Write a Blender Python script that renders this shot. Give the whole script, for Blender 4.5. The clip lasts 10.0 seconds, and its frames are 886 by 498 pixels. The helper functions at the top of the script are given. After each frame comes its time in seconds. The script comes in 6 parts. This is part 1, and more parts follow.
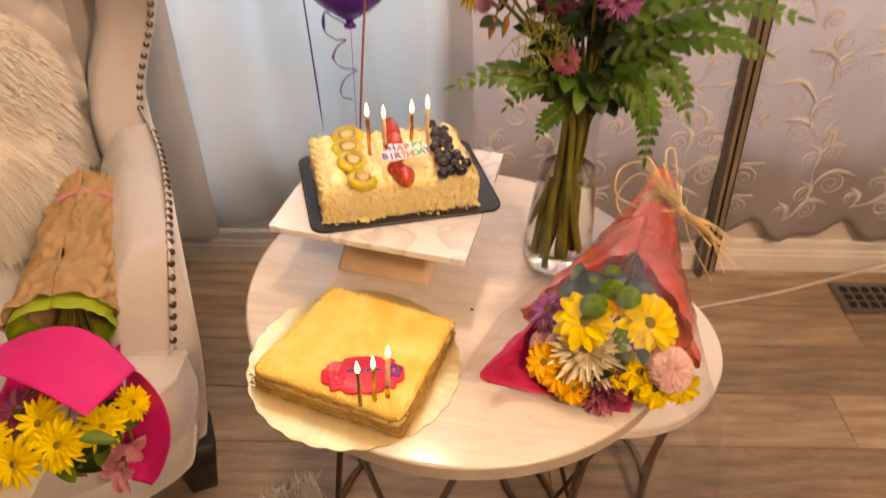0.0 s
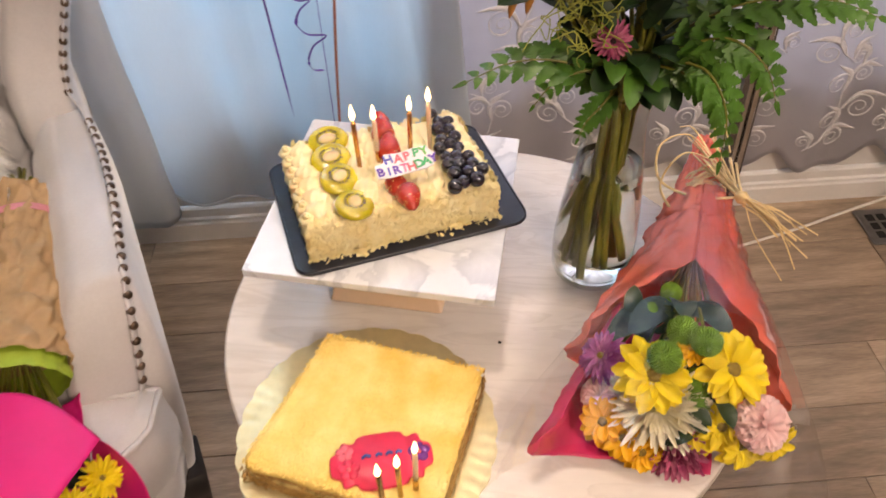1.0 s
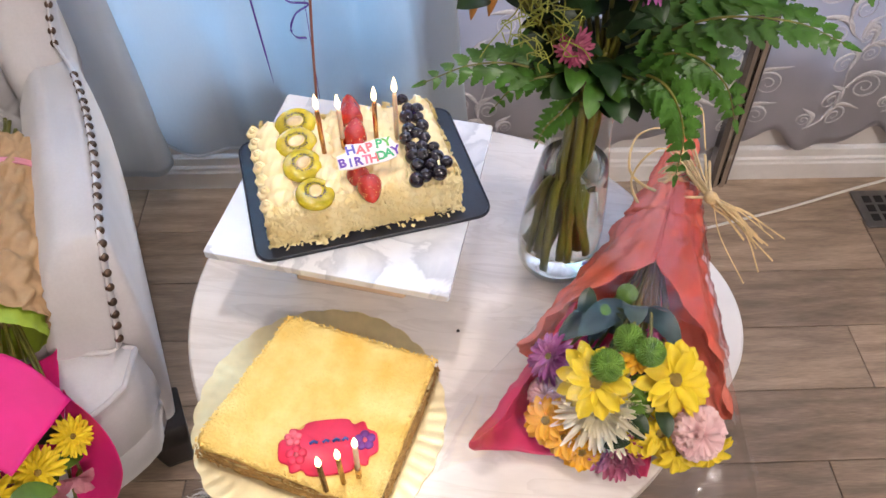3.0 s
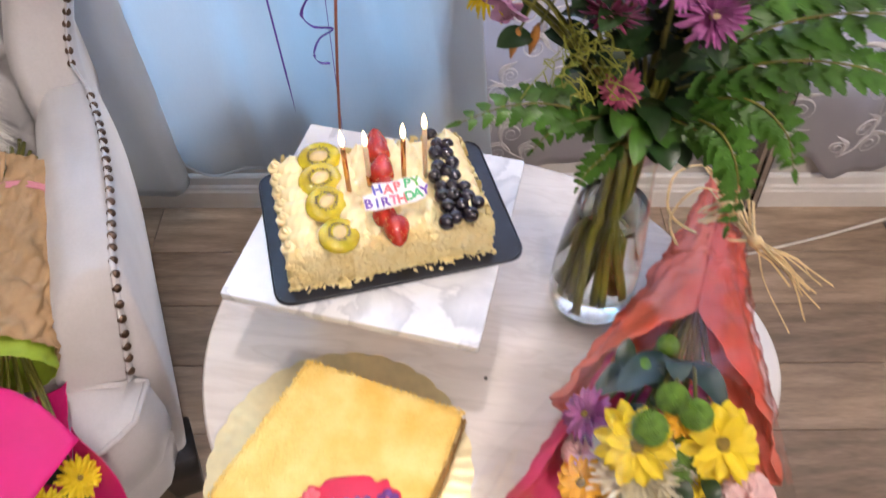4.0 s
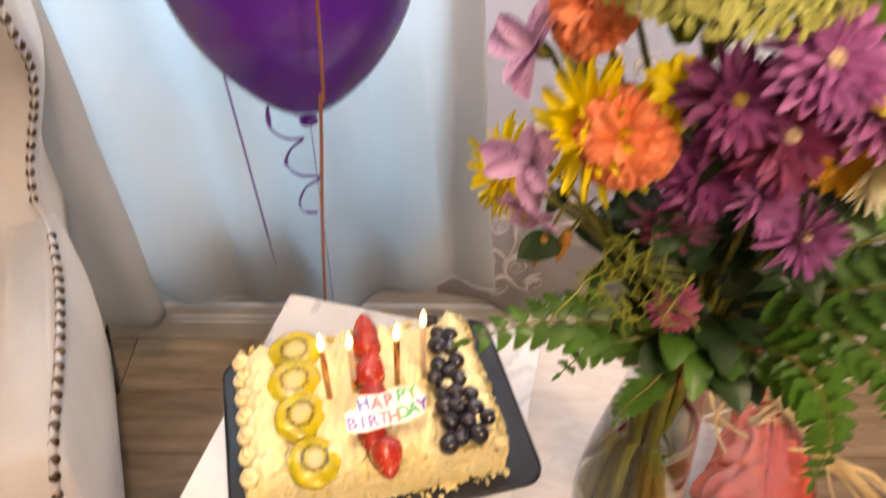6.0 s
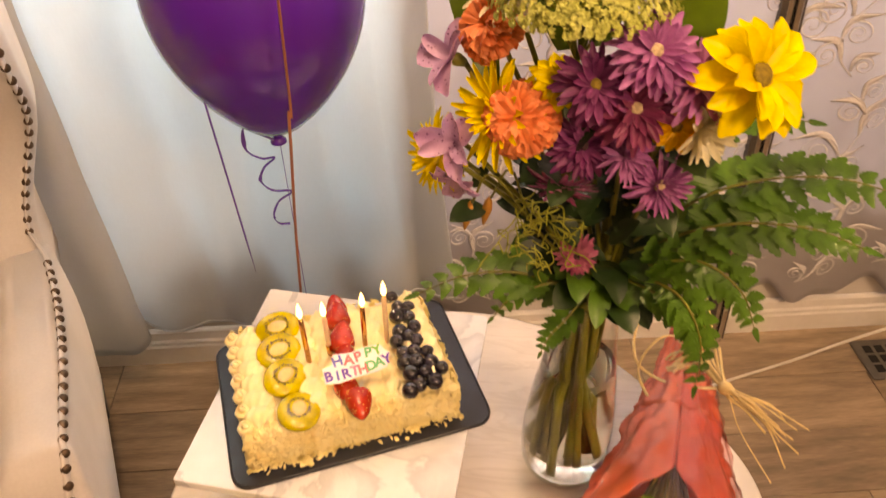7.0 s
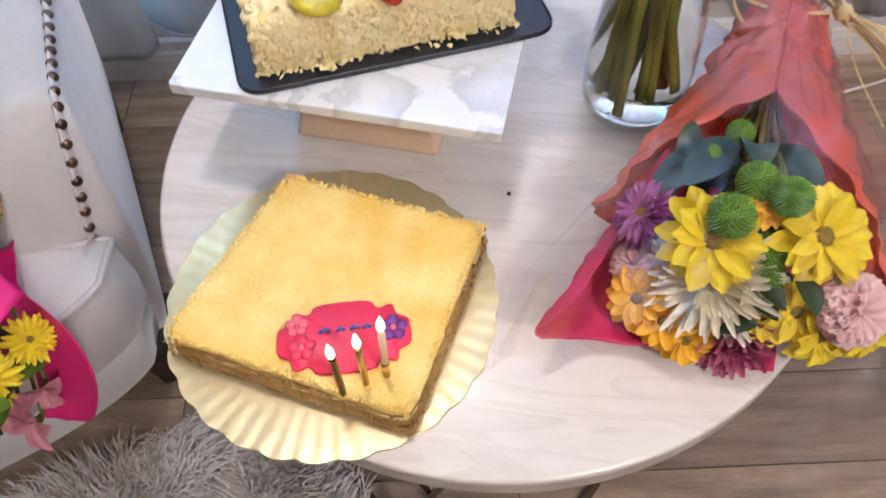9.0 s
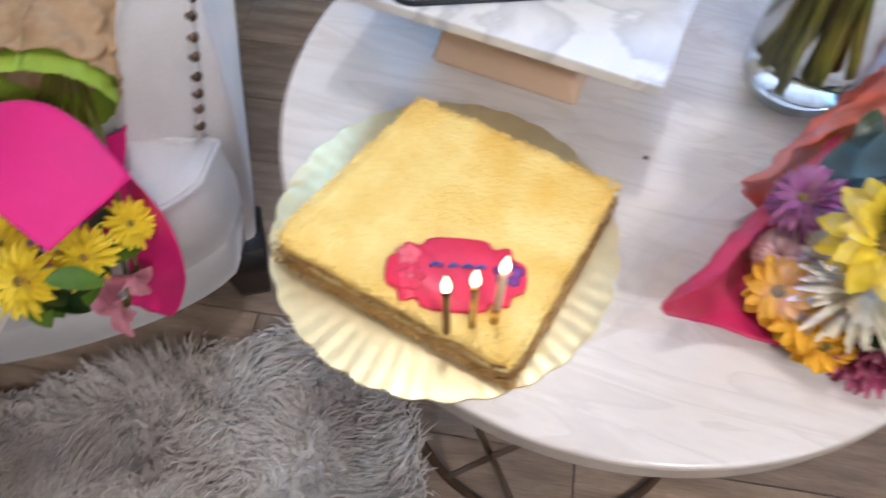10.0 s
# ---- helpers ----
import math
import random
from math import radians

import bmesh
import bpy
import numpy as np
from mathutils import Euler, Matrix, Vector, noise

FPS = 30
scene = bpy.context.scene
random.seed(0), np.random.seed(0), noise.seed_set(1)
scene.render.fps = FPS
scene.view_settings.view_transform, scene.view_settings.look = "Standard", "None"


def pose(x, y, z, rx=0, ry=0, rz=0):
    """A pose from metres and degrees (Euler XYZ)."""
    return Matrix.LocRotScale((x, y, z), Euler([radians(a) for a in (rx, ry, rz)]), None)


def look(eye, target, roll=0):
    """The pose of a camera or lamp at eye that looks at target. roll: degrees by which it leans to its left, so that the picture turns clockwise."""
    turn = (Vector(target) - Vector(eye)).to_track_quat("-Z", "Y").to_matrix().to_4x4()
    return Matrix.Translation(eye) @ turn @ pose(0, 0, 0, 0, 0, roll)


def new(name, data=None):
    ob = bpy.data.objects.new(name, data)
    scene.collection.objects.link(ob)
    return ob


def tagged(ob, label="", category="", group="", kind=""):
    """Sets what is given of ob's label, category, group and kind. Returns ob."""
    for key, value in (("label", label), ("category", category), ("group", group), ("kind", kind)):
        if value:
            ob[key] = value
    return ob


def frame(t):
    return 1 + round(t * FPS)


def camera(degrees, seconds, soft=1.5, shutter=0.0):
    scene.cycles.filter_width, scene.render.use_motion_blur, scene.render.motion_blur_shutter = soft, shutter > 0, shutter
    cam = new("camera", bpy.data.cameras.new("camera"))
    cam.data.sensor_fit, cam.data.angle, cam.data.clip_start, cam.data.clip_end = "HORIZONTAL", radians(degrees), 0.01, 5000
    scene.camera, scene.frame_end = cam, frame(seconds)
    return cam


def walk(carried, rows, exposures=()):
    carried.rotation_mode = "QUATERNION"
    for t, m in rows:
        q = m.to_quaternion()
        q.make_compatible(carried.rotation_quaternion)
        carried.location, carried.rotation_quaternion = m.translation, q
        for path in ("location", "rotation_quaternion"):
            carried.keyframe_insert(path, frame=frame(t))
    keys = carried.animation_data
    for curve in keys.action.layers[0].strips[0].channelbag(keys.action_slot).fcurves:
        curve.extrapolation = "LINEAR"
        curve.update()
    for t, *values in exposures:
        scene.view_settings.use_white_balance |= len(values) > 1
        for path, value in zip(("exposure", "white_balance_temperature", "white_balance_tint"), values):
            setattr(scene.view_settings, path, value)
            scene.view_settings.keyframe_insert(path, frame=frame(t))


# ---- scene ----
cam = camera(61.8, 10.0, shutter=0.5)
PATH = [
    (0, (0.168, 0.16, 1.326), (-0.04, 1.704, 0.073), 2.1),
    (0.5, (0.149, 0.279, 1.295), (-0.038, 1.702, -0.098), 0.5),
    (1, (0.091, 0.392, 1.304), (-0.027, 1.774, -0.137), -0.6),
    (1.5, (0.092, 0.444, 1.297), (0.034, 1.759, -0.209), 0.5),
    (2, (0.114, 0.457, 1.325), (0.03, 1.713, -0.229), 1.4),
    (3.5, (0.145, 0.43, 1.349), (-0.011, 1.682, -0.202), 0.8),
    (4, (0.118, 0.489, 1.337), (-0.056, 1.756, -0.2), 1.0),
    (4.5, (0.096, 0.612, 1.299), (-0.102, 1.89, -0.227), 1.0),
    (5, (0.08, 0.673, 1.274), (-0.131, 1.979, -0.226), 1.2),
    (5.5, (0.071, 0.678, 1.27), (-0.155, 2.018, -0.198), 1.2),
    (6, (0.088, 0.655, 1.309), (-0.106, 2.091, -0.069), 1.8),
    (6.2, (0.101, 0.64, 1.342), (-0.08, 2.134, 0.025), 1.6),
    (7.3, (0.124, 0.488, 1.356), (0.022, 2.006, 0.057), 0.2),
    (7.5, (0.124, 0.473, 1.327), (0.044, 1.929, -0.042), 0.3),
    (8, (0.117, 0.465, 1.256), (0.048, 1.758, -0.269), 0.2),
    (8.5, (0.113, 0.473, 1.19), (0.006, 1.663, -0.413), -0.3),
    (9, (0.109, 0.494, 1.144), (-0.047, 1.591, -0.521), -1.2),
    (9.5, (0.118, 0.511, 1.125), (-0.085, 1.539, -0.579), -0.5),
    (10, (0.068, 0.489, 1.106), (-0.243, 1.471, -0.608), 1.0),
]
EXPO = [(0, 0.05, 10500, 33), (0.5, 0.09, 8050, 27), (1.0, 0.12, 7000, 22), (1.5, 0.14, 6500, 19), (2.0, 0.15, 6150, 19), (3.5, 0.17, 5800, 18), (4.0, 0.17, 5950, 20), (4.5, 0.19, 6250, 22), (5.5, 0.27, 7700, 23), (6.0, 0.25, 8000, 22), (7.3, 0.05, 13200, 35), (7.5, 0.03, 13400, 36), (8.0, 0.1, 9500, 28), (8.5, 0.08, 6400, 22), (9.0, 0.08, 5550, 18), (10.0, 0.08, 5250, 14)]
walk(cam, [(t, look(eye, target, roll)) for t, eye, target, roll in PATH], EXPO)

# ---- light ----
WALL = pose(0, 1.752, 0, 0, 0, 9.35)          # local x along the wall, local -y into the room
world = bpy.data.worlds.new("world")
scene.world = world
world.use_nodes = True
wn = world.node_tree
sky = wn.nodes.new("ShaderNodeTexSky")
sky.sky_type, sky.sun_disc, sky.sun_elevation, sky.sun_rotation = "NISHITA", False, radians(25), radians(150)
wn.nodes["Background"].inputs["Strength"].default_value = 0.1
wn.links.new(sky.outputs["Color"], wn.nodes["Background"].inputs["Color"])


def lamp(name, kind, power, at, colour, **kw):
    ob = new(name, bpy.data.lights.new(name, kind))
    ob.data.energy, ob.data.color = power, colour
    ob.matrix_basis = at
    for key, value in kw.items():
        if key == "radius":
            ob.data.shadow_soft_size = value
        if key == "size":
            ob.data.shape, ob.data.size, ob.data.size_y = "RECTANGLE", value[0], value[1]
    return ob


LAMP_AT = (-0.06, 0.97, 2.24)
FILL_AT = (1.25, -0.55, 2.24)
lamp("ceiling_bulb", "POINT", 30, pose(*LAMP_AT), (1.0, 0.865, 0.69), radius=0.05)
# unseen fill, added to brighten front faces and the right side
lamp("fill_light", "POINT", 88, pose(*FILL_AT), (1.0, 0.865, 0.69), radius=0.15)
lamp("window_daylight", "AREA", 265, WALL @ pose(0.15, 0.45, 1.72, -90, 0, 0), (0.72, 0.91, 1.0), size=(2.6, 1.1))

# ---- materials ----


def mat(name, colour, rough=0.5, metal=0.0, vary=0.12, scale=30.0, fine=None, bump=0.15, bscale=None, depth=0.001,
        tint=None, stretch=(1, 1, 1), objrand=0.0, **more):
    """A surface with two scales of colour variation and fine relief, at real size."""
    m = bpy.data.materials.new(name)
    m.use_nodes = True
    nt = m.node_tree
    b = nt.nodes["Principled BSDF"]
    tc = nt.nodes.new("ShaderNodeTexCoord")
    mp = nt.nodes.new("ShaderNodeMapping")
    mp.inputs["Scale"].default_value = stretch
    nt.links.new(tc.outputs["Object"], mp.inputs["Vector"])

    def noise_tex(s, detail=4):
        n = nt.nodes.new("ShaderNodeTexNoise")
        n.inputs["Scale"].default_value, n.inputs["Detail"].default_value = s, detail
        nt.links.new(mp.outputs["Vector"], n.inputs["Vector"])
        return n

    def ramp(src, c0, c1, a=0.3, z=0.7):
        r = nt.nodes.new("ShaderNodeValToRGB")
        r.color_ramp.elements[0].color, r.color_ramp.elements[1].color = (*c0, 1), (*c1, 1)
        r.color_ramp.elements[0].position, r.color_ramp.elements[1].position = a, z
        nt.links.new(src, r.inputs["Fac"])
        return r

    other = tint or tuple(min(1, c * (1 + vary)) for c in colour)
    base = ramp(noise_tex(scale).outputs["Fac"], tuple(c * (1 - vary) for c in colour), other)
    grain = ramp(noise_tex(fine or scale * 7, 6).outputs["Fac"], (1 - vary,) * 3, (1, 1, 1))
    mix = nt.nodes.new("ShaderNodeMix")
    mix.data_type, mix.blend_type = "RGBA", "MULTIPLY"
    mix.inputs["Factor"].default_value = 0.8
    nt.links.new(base.outputs["Color"], mix.inputs["A"])
    nt.links.new(grain.outputs["Color"], mix.inputs["B"])
    out = mix.outputs["Result"]
    if objrand:
        oi = nt.nodes.new("ShaderNodeObjectInfo")
        hsv = nt.nodes.new("ShaderNodeHueSaturation")
        mr = nt.nodes.new("ShaderNodeMapRange")
        mr.inputs["To Min"].default_value, mr.inputs["To Max"].default_value = 1 - objrand, 1 + objrand
        nt.links.new(oi.outputs["Random"], mr.inputs["Value"])
        nt.links.new(mr.outputs["Result"], hsv.inputs["Value"])
        nt.links.new(out, hsv.inputs["Color"])
        out = hsv.outputs["Color"]
    nt.links.new(out, b.inputs["Base Color"])
    b.inputs["Roughness"].default_value, b.inputs["Metallic"].default_value = rough, metal
    if bump:
        bp = nt.nodes.new("ShaderNodeBump")
        bp.inputs["Strength"].default_value, bp.inputs["Distance"].default_value = bump, depth
        nt.links.new(noise_tex(bscale or scale * 10, 5).outputs["Fac"], bp.inputs["Height"])
        nt.links.new(bp.outputs["Normal"], b.inputs["Normal"])
    for key, value in more.items():
        b.inputs[key.replace("_", " ")].default_value = value
    m["made"] = name
    return m


def marble(name, base, vein, scale, stretch, rough, veined=0.55, band=(0.47, 0.53)):
    """Polished stone: soft clouds and thin drifting veins."""
    m = mat(name, base, rough=rough, vary=0.05, scale=scale, bump=0.03, bscale=300, stretch=stretch, Coat_Weight=0.25, Coat_Roughness=0.08)
    nt = m.node_tree
    b = nt.nodes["Principled BSDF"]
    src = b.inputs["Base Color"].links[0].from_socket
    mp = next(n for n in nt.nodes if n.type == "MAPPING")
    n1 = nt.nodes.new("ShaderNodeTexNoise")
    n1.inputs["Scale"].default_value, n1.inputs["Detail"].default_value, n1.inputs["Distortion"].default_value = scale * 0.8, 8, 1.2
    nt.links.new(mp.outputs["Vector"], n1.inputs["Vector"])
    r = nt.nodes.new("ShaderNodeValToRGB")
    r.color_ramp.elements[0].position, r.color_ramp.elements[0].color = band[0], (0, 0, 0, 1)
    e = r.color_ramp.elements.new((band[0] + band[1]) / 2)
    e.color = (veined,) * 3 + (1,)
    r.color_ramp.elements[2].position, r.color_ramp.elements[2].color = band[1] + 0.08, (0, 0, 0, 1)
    nt.links.new(n1.outputs["Fac"], r.inputs["Fac"])
    mix = nt.nodes.new("ShaderNodeMix")
    mix.data_type = "RGBA"
    nt.links.new(r.outputs["Color"], mix.inputs["Factor"])
    nt.links.new(src, mix.inputs["A"])
    mix.inputs["B"].default_value = (*vein, 1)
    nt.links.new(mix.outputs["Result"], b.inputs["Base Color"])
    return m


def clear_film(name, colour, gloss, rough):
    """Thin clear wrap: see-through with a crumpled shine that grows at grazing angles."""
    m = bpy.data.materials.new(name)
    m.use_nodes = True
    nt = m.node_tree
    nt.nodes.clear()
    out = nt.nodes.new("ShaderNodeOutputMaterial")
    tr, gl, mx = nt.nodes.new("ShaderNodeBsdfTransparent"), nt.nodes.new("ShaderNodeBsdfGlossy"), nt.nodes.new("ShaderNodeMixShader")
    lw, pw, ad = nt.nodes.new("ShaderNodeLayerWeight"), nt.nodes.new("ShaderNodeMath"), nt.nodes.new("ShaderNodeMath")
    lw.inputs["Blend"].default_value = 0.5
    pw.operation, pw.inputs[1].default_value = "POWER", 3.0
    ad.operation = "MULTIPLY_ADD"
    ad.inputs[1].default_value, ad.inputs[2].default_value = 0.28, gloss
    nt.links.new(lw.outputs["Facing"], pw.inputs[0])
    nt.links.new(pw.outputs["Value"], ad.inputs[0])
    tr.inputs["Color"].default_value = (*colour, 1)
    gl.inputs["Roughness"].default_value = rough
    nz, bp = nt.nodes.new("ShaderNodeTexNoise"), nt.nodes.new("ShaderNodeBump")
    nz.inputs["Scale"].default_value, nz.inputs["Detail"].default_value = 34, 2
    bp.inputs["Strength"].default_value, bp.inputs["Distance"].default_value = 0.4, 0.006
    tc = nt.nodes.new("ShaderNodeTexCoord")
    nt.links.new(tc.outputs["Object"], nz.inputs["Vector"])
    nt.links.new(nz.outputs["Fac"], bp.inputs["Height"])
    nt.links.new(bp.outputs["Normal"], gl.inputs["Normal"])
    nt.links.new(ad.outputs["Value"], mx.inputs["Fac"])
    nt.links.new(tr.outputs["BSDF"], mx.inputs[1])
    nt.links.new(gl.outputs["BSDF"], mx.inputs[2])
    nt.links.new(mx.outputs["Shader"], out.inputs["Surface"])
    return m


def sheer(m, amount, colour):
    """Lets part of the light through a cloth or petal."""
    nt = m.node_tree
    b = nt.nodes["Principled BSDF"]
    out = next(n for n in nt.nodes if n.type == "OUTPUT_MATERIAL")
    tl, mx = nt.nodes.new("ShaderNodeBsdfTranslucent"), nt.nodes.new("ShaderNodeMixShader")
    tl.inputs["Color"].default_value = (*colour, 1)
    mx.inputs["Fac"].default_value = amount
    nt.links.new(b.outputs["BSDF"], mx.inputs[1])
    nt.links.new(tl.outputs["BSDF"], mx.inputs[2])
    nt.links.new(mx.outputs["Shader"], out.inputs["Surface"])
    return m


def glow(name, colour, strength):
    m = bpy.data.materials.new(name)
    m.use_nodes = True
    b = m.node_tree.nodes["Principled BSDF"]
    b.inputs["Base Color"].default_value = (*colour, 1)
    b.inputs["Emission Color"].default_value = (*colour, 1)
    b.inputs["Emission Strength"].default_value = strength
    return m


M = dict(
    wall=mat("wall_paint", (0.72, 0.69, 0.66), 0.85, vary=0.04, scale=3, bump=0.1, bscale=400),
    lowbounce=mat("low_bounce_wall_grey", (0.36, 0.33, 0.30), 0.85, vary=0.04, scale=3, bump=0.1, bscale=400),
    ceiling=mat("ceiling_paint", (0.72, 0.71, 0.69), 0.9, vary=0.03, scale=2, bump=0.1, bscale=300),
    trim=mat("white_trim_paint", (0.78, 0.76, 0.74), 0.4, vary=0.05, scale=8, bump=0.05),
    plank=mat("grey_oak_laminate", (0.345, 0.255, 0.18), 0.42, vary=0.34, scale=5, fine=38, stretch=(1.0, 9, 9), bump=0.25, bscale=60, objrand=0.22),
    joint=mat("floor_joint", (0.03, 0.023, 0.018), 0.8, bump=0),
    satin=sheer(mat("pale_satin_curtain", (0.68, 0.72, 0.76), 0.5, vary=0.05, scale=4, fine=300, stretch=(1, 1, 0.25), bump=0.12, bscale=500, depth=0.0006, Sheen_Weight=0.25), 0.38, (0.62, 0.77, 0.88)),
    organza=sheer(mat("grey_sheer_curtain", (0.46, 0.45, 0.49), 0.55, vary=0.08, scale=5, fine=500, bump=0.2, bscale=900, depth=0.0005, Sheen_Weight=0.2), 0.42, (0.60, 0.58, 0.64)),
    thread=mat("embroidery_thread", (0.70, 0.69, 0.72), 0.5, vary=0.1, scale=200, bump=0.3, bscale=900),
    chrome=mat("polished_chrome", (0.6, 0.58, 0.57), 0.12, 1.0, vary=0.04, scale=6, bump=0.02),
    darkmetal=mat("dark_edge_metal", (0.20, 0.19, 0.19), 0.25, 0.8, vary=0.1, scale=9, bump=0.03),
    vent=mat("brushed_register_metal", (0.22, 0.21, 0.2), 0.4, 0.8, vary=0.1, scale=40, bump=0.1),
    slotshade=mat("slot_shade", (0.01, 0.01, 0.01), 0.9, bump=0),
    cord=mat("white_cable", (0.7, 0.66, 0.6), 0.5, vary=0.06, bump=0.05),
    velvet=mat("pale_grey_velvet", (0.60, 0.585, 0.59), 0.75, vary=0.07, scale=9, fine=220, bump=0.25, bscale=700, depth=0.0006, Sheen_Weight=0.5, Sheen_Roughness=0.4),
    nail=mat("antique_nail_bronze", (0.16, 0.11, 0.08), 0.3, 0.9, vary=0.25, scale=200, bump=0.1, objrand=0.3),
    ebony=mat("dark_stained_wood", (0.02, 0.016, 0.014), 0.35, vary=0.3, scale=20, stretch=(1, 1, 0.2)),
    fur=mat("ivory_faux_fur", (0.93, 0.91, 0.85), 0.8, vary=0.06, scale=14, fine=160, bump=0, Sheen_Weight=0.3),
    rug=mat("grey_shag_pile", (0.72, 0.62, 0.53), 0.85, vary=0.3, scale=9, fine=130, bump=0, tint=(0.90, 0.86, 0.81)),
    top=marble("warm_white_marble", (0.73, 0.69, 0.65), (0.50, 0.45, 0.41), 9, (1.0, 5.0, 3), 0.2, 0.30),
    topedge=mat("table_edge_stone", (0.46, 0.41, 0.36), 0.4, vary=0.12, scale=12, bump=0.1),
    bronze=mat("bronzed_metal_bar", (0.17, 0.11, 0.07), 0.32, 0.9, vary=0.15, scale=12, bump=0.05),
    white=mat("white_lacquer_top", (0.78, 0.76, 0.73), 0.3, vary=0.04, scale=7, bump=0.03),
    stand=marble("blue_white_marble_tile", (0.77, 0.80, 0.85), (0.34, 0.38, 0.46), 9, (1.2, 1, 1), 0.1, 0.5, (0.48, 0.52)),
    cream_ceramic=mat("cream_glazed_ceramic", (0.74, 0.55, 0.38), 0.2, vary=0.05, scale=20, bump=0.03, Coat_Weight=0.4),
    navy=mat("navy_cake_board", (0.012, 0.016, 0.028), 0.33, vary=0.25, scale=60, bump=0.2, bscale=260),
    cream=mat("whipped_cream", (0.93, 0.80, 0.47), 0.5, vary=0.05, scale=40, bump=0.2, bscale=180, Subsurface_Weight=0.25, Subsurface_Radius=(0.004, 0.003, 0.002)),
    flake=sheer(mat("white_chocolate_flakes", (1.0, 0.84, 0.40), 0.45, vary=0.03, scale=60, bump=0.05, tint=(1.0, 0.92, 0.60)), 0.28, (1.0, 0.90, 0.50)),
    kiwi=mat("kiwi_flesh_glazed", (0.60, 0.50, 0.015), 0.12, vary=0.25, scale=90, bump=0.1, Coat_Weight=0.8, Coat_Roughness=0.05, Subsurface_Weight=0.3, Subsurface_Radius=(0.003, 0.003, 0.001)),
    kiwicore=mat("kiwi_core", (0.72, 0.56, 0.22), 0.15, vary=0.1, scale=120, bump=0.05, Coat_Weight=0.7),
    seed=mat("kiwi_seed", (0.02, 0.014, 0.008), 0.3, bump=0),
    straw=mat("strawberry_glazed", (0.55, 0.018, 0.014), 0.15, vary=0.3, scale=60, tint=(0.72, 0.07, 0.03), bump=0.2, bscale=500, Coat_Weight=0.5, Coat_Roughness=0.06, Subsurface_Weight=0.04, Subsurface_Radius=(0.003, 0.001, 0.001)),
    strawseed=mat("strawberry_seed", (0.75, 0.42, 0.1), 0.4, bump=0),
    berry=mat("blueberry_glazed", (0.012, 0.010, 0.018), 0.16, vary=0.5, scale=140, tint=(0.030, 0.026, 0.046), bump=0.05, Coat_Weight=0.6, Coat_Roughness=0.08, objrand=0.5),
    board_white=mat("printed_plastic_topper", (0.85, 0.82, 0.86), 0.25, vary=0.02, bump=0),
    gold=mat("gold_foil", (0.78, 0.52, 0.2), 0.22, 1.0, vary=0.1, scale=30, bump=0.1),
    rosegold=mat("copper_candle_foil", (0.75, 0.40, 0.16), 0.2, 1.0, vary=0.1, scale=90, bump=0.04),
    wax=mat("cream_candle_wax", (0.84, 0.66, 0.48), 0.4, vary=0.04, bump=0.03, Subsurface_Weight=0.4, Subsurface_Radius=(0.006, 0.003, 0.002)),
    wick=mat("burnt_wick", (0.02, 0.015, 0.01), 0.9, bump=0),
    flame=glow("candle_flame", (1.0, 0.66, 0.26), 8.0),
    goldboard=mat("gold_cake_card", (0.80, 0.69, 0.40), 0.28, 0.65, vary=0.12, scale=14, bump=0.15, bscale=90),
    crumb=mat("yellow_custard_crumb_top", (0.96, 0.64, 0.13), 0.7, vary=0.07, scale=28, fine=240, bump=0.7, bscale=330, depth=0.0028, tint=(0.98, 0.79, 0.29)),
    pastry=mat("baked_puff_pastry", (0.60, 0.33, 0.09), 0.6, vary=0.4, scale=50, fine=300, stretch=(1, 1, 3), bump=0.6, bscale=300, depth=0.002, tint=(0.68, 0.42, 0.12)),
    custard=mat("custard_layer", (0.78, 0.62, 0.26), 0.45, vary=0.15, scale=40, bump=0.3),
    fondant=mat("hot_pink_fondant", (0.80, 0.035, 0.10), 0.4, vary=0.08, scale=30, bump=0.08),
    fondantpale=mat("pink_fondant_flower", (0.86, 0.16, 0.22), 0.4, vary=0.08, bump=0.05),
    fondantviolet=mat("violet_fondant_flower", (0.16, 0.03, 0.25), 0.4, vary=0.08, bump=0.05),
    icing=mat("blue_writing_icing", (0.06, 0.13, 0.45), 0.35, vary=0.1, bump=0.05),
    balloon=sheer(mat("purple_latex_balloon", (0.125, 0.016, 0.40), 0.16, vary=0.05, scale=5, bump=0.02, Coat_Weight=0.5, Coat_Roughness=0.06), 0.22, (0.20, 0.03, 0.55)),
    purple_ribbon=mat("purple_curling_ribbon", (0.17, 0.06, 0.36), 0.25, vary=0.08, bump=0.05, Coat_Weight=0.3),
    copper_ribbon=mat("copper_curling_ribbon", (0.42, 0.15, 0.09), 0.28, 0.3, vary=0.1, bump=0.05),
    leaf=sheer(mat("fern_green", (0.036, 0.120, 0.012), 0.38, vary=0.4, scale=25, bump=0.3, bscale=260, tint=(0.09, 0.25, 0.028)), 0.2, (0.12, 0.30, 0.025)),
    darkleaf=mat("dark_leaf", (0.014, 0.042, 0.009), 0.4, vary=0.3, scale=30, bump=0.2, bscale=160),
    blueleaf=mat("blue_green_leaf", (0.022, 0.060, 0.062), 0.45, vary=0.3, scale=30, bump=0.2, bscale=160),
    stem=mat("flower_stem", (0.17, 0.17, 0.022), 0.45, vary=0.3, scale=30, bump=0.1),
    lime=mat("lime_floret", (0.60, 0.66, 0.14), 0.6, vary=0.25, scale=60, bump=0.1, tint=(0.70, 0.72, 0.24)),
    limegrass=mat("lime_filler_sprig", (0.30, 0.33, 0.04), 0.6, vary=0.25, scale=60, bump=0.1),
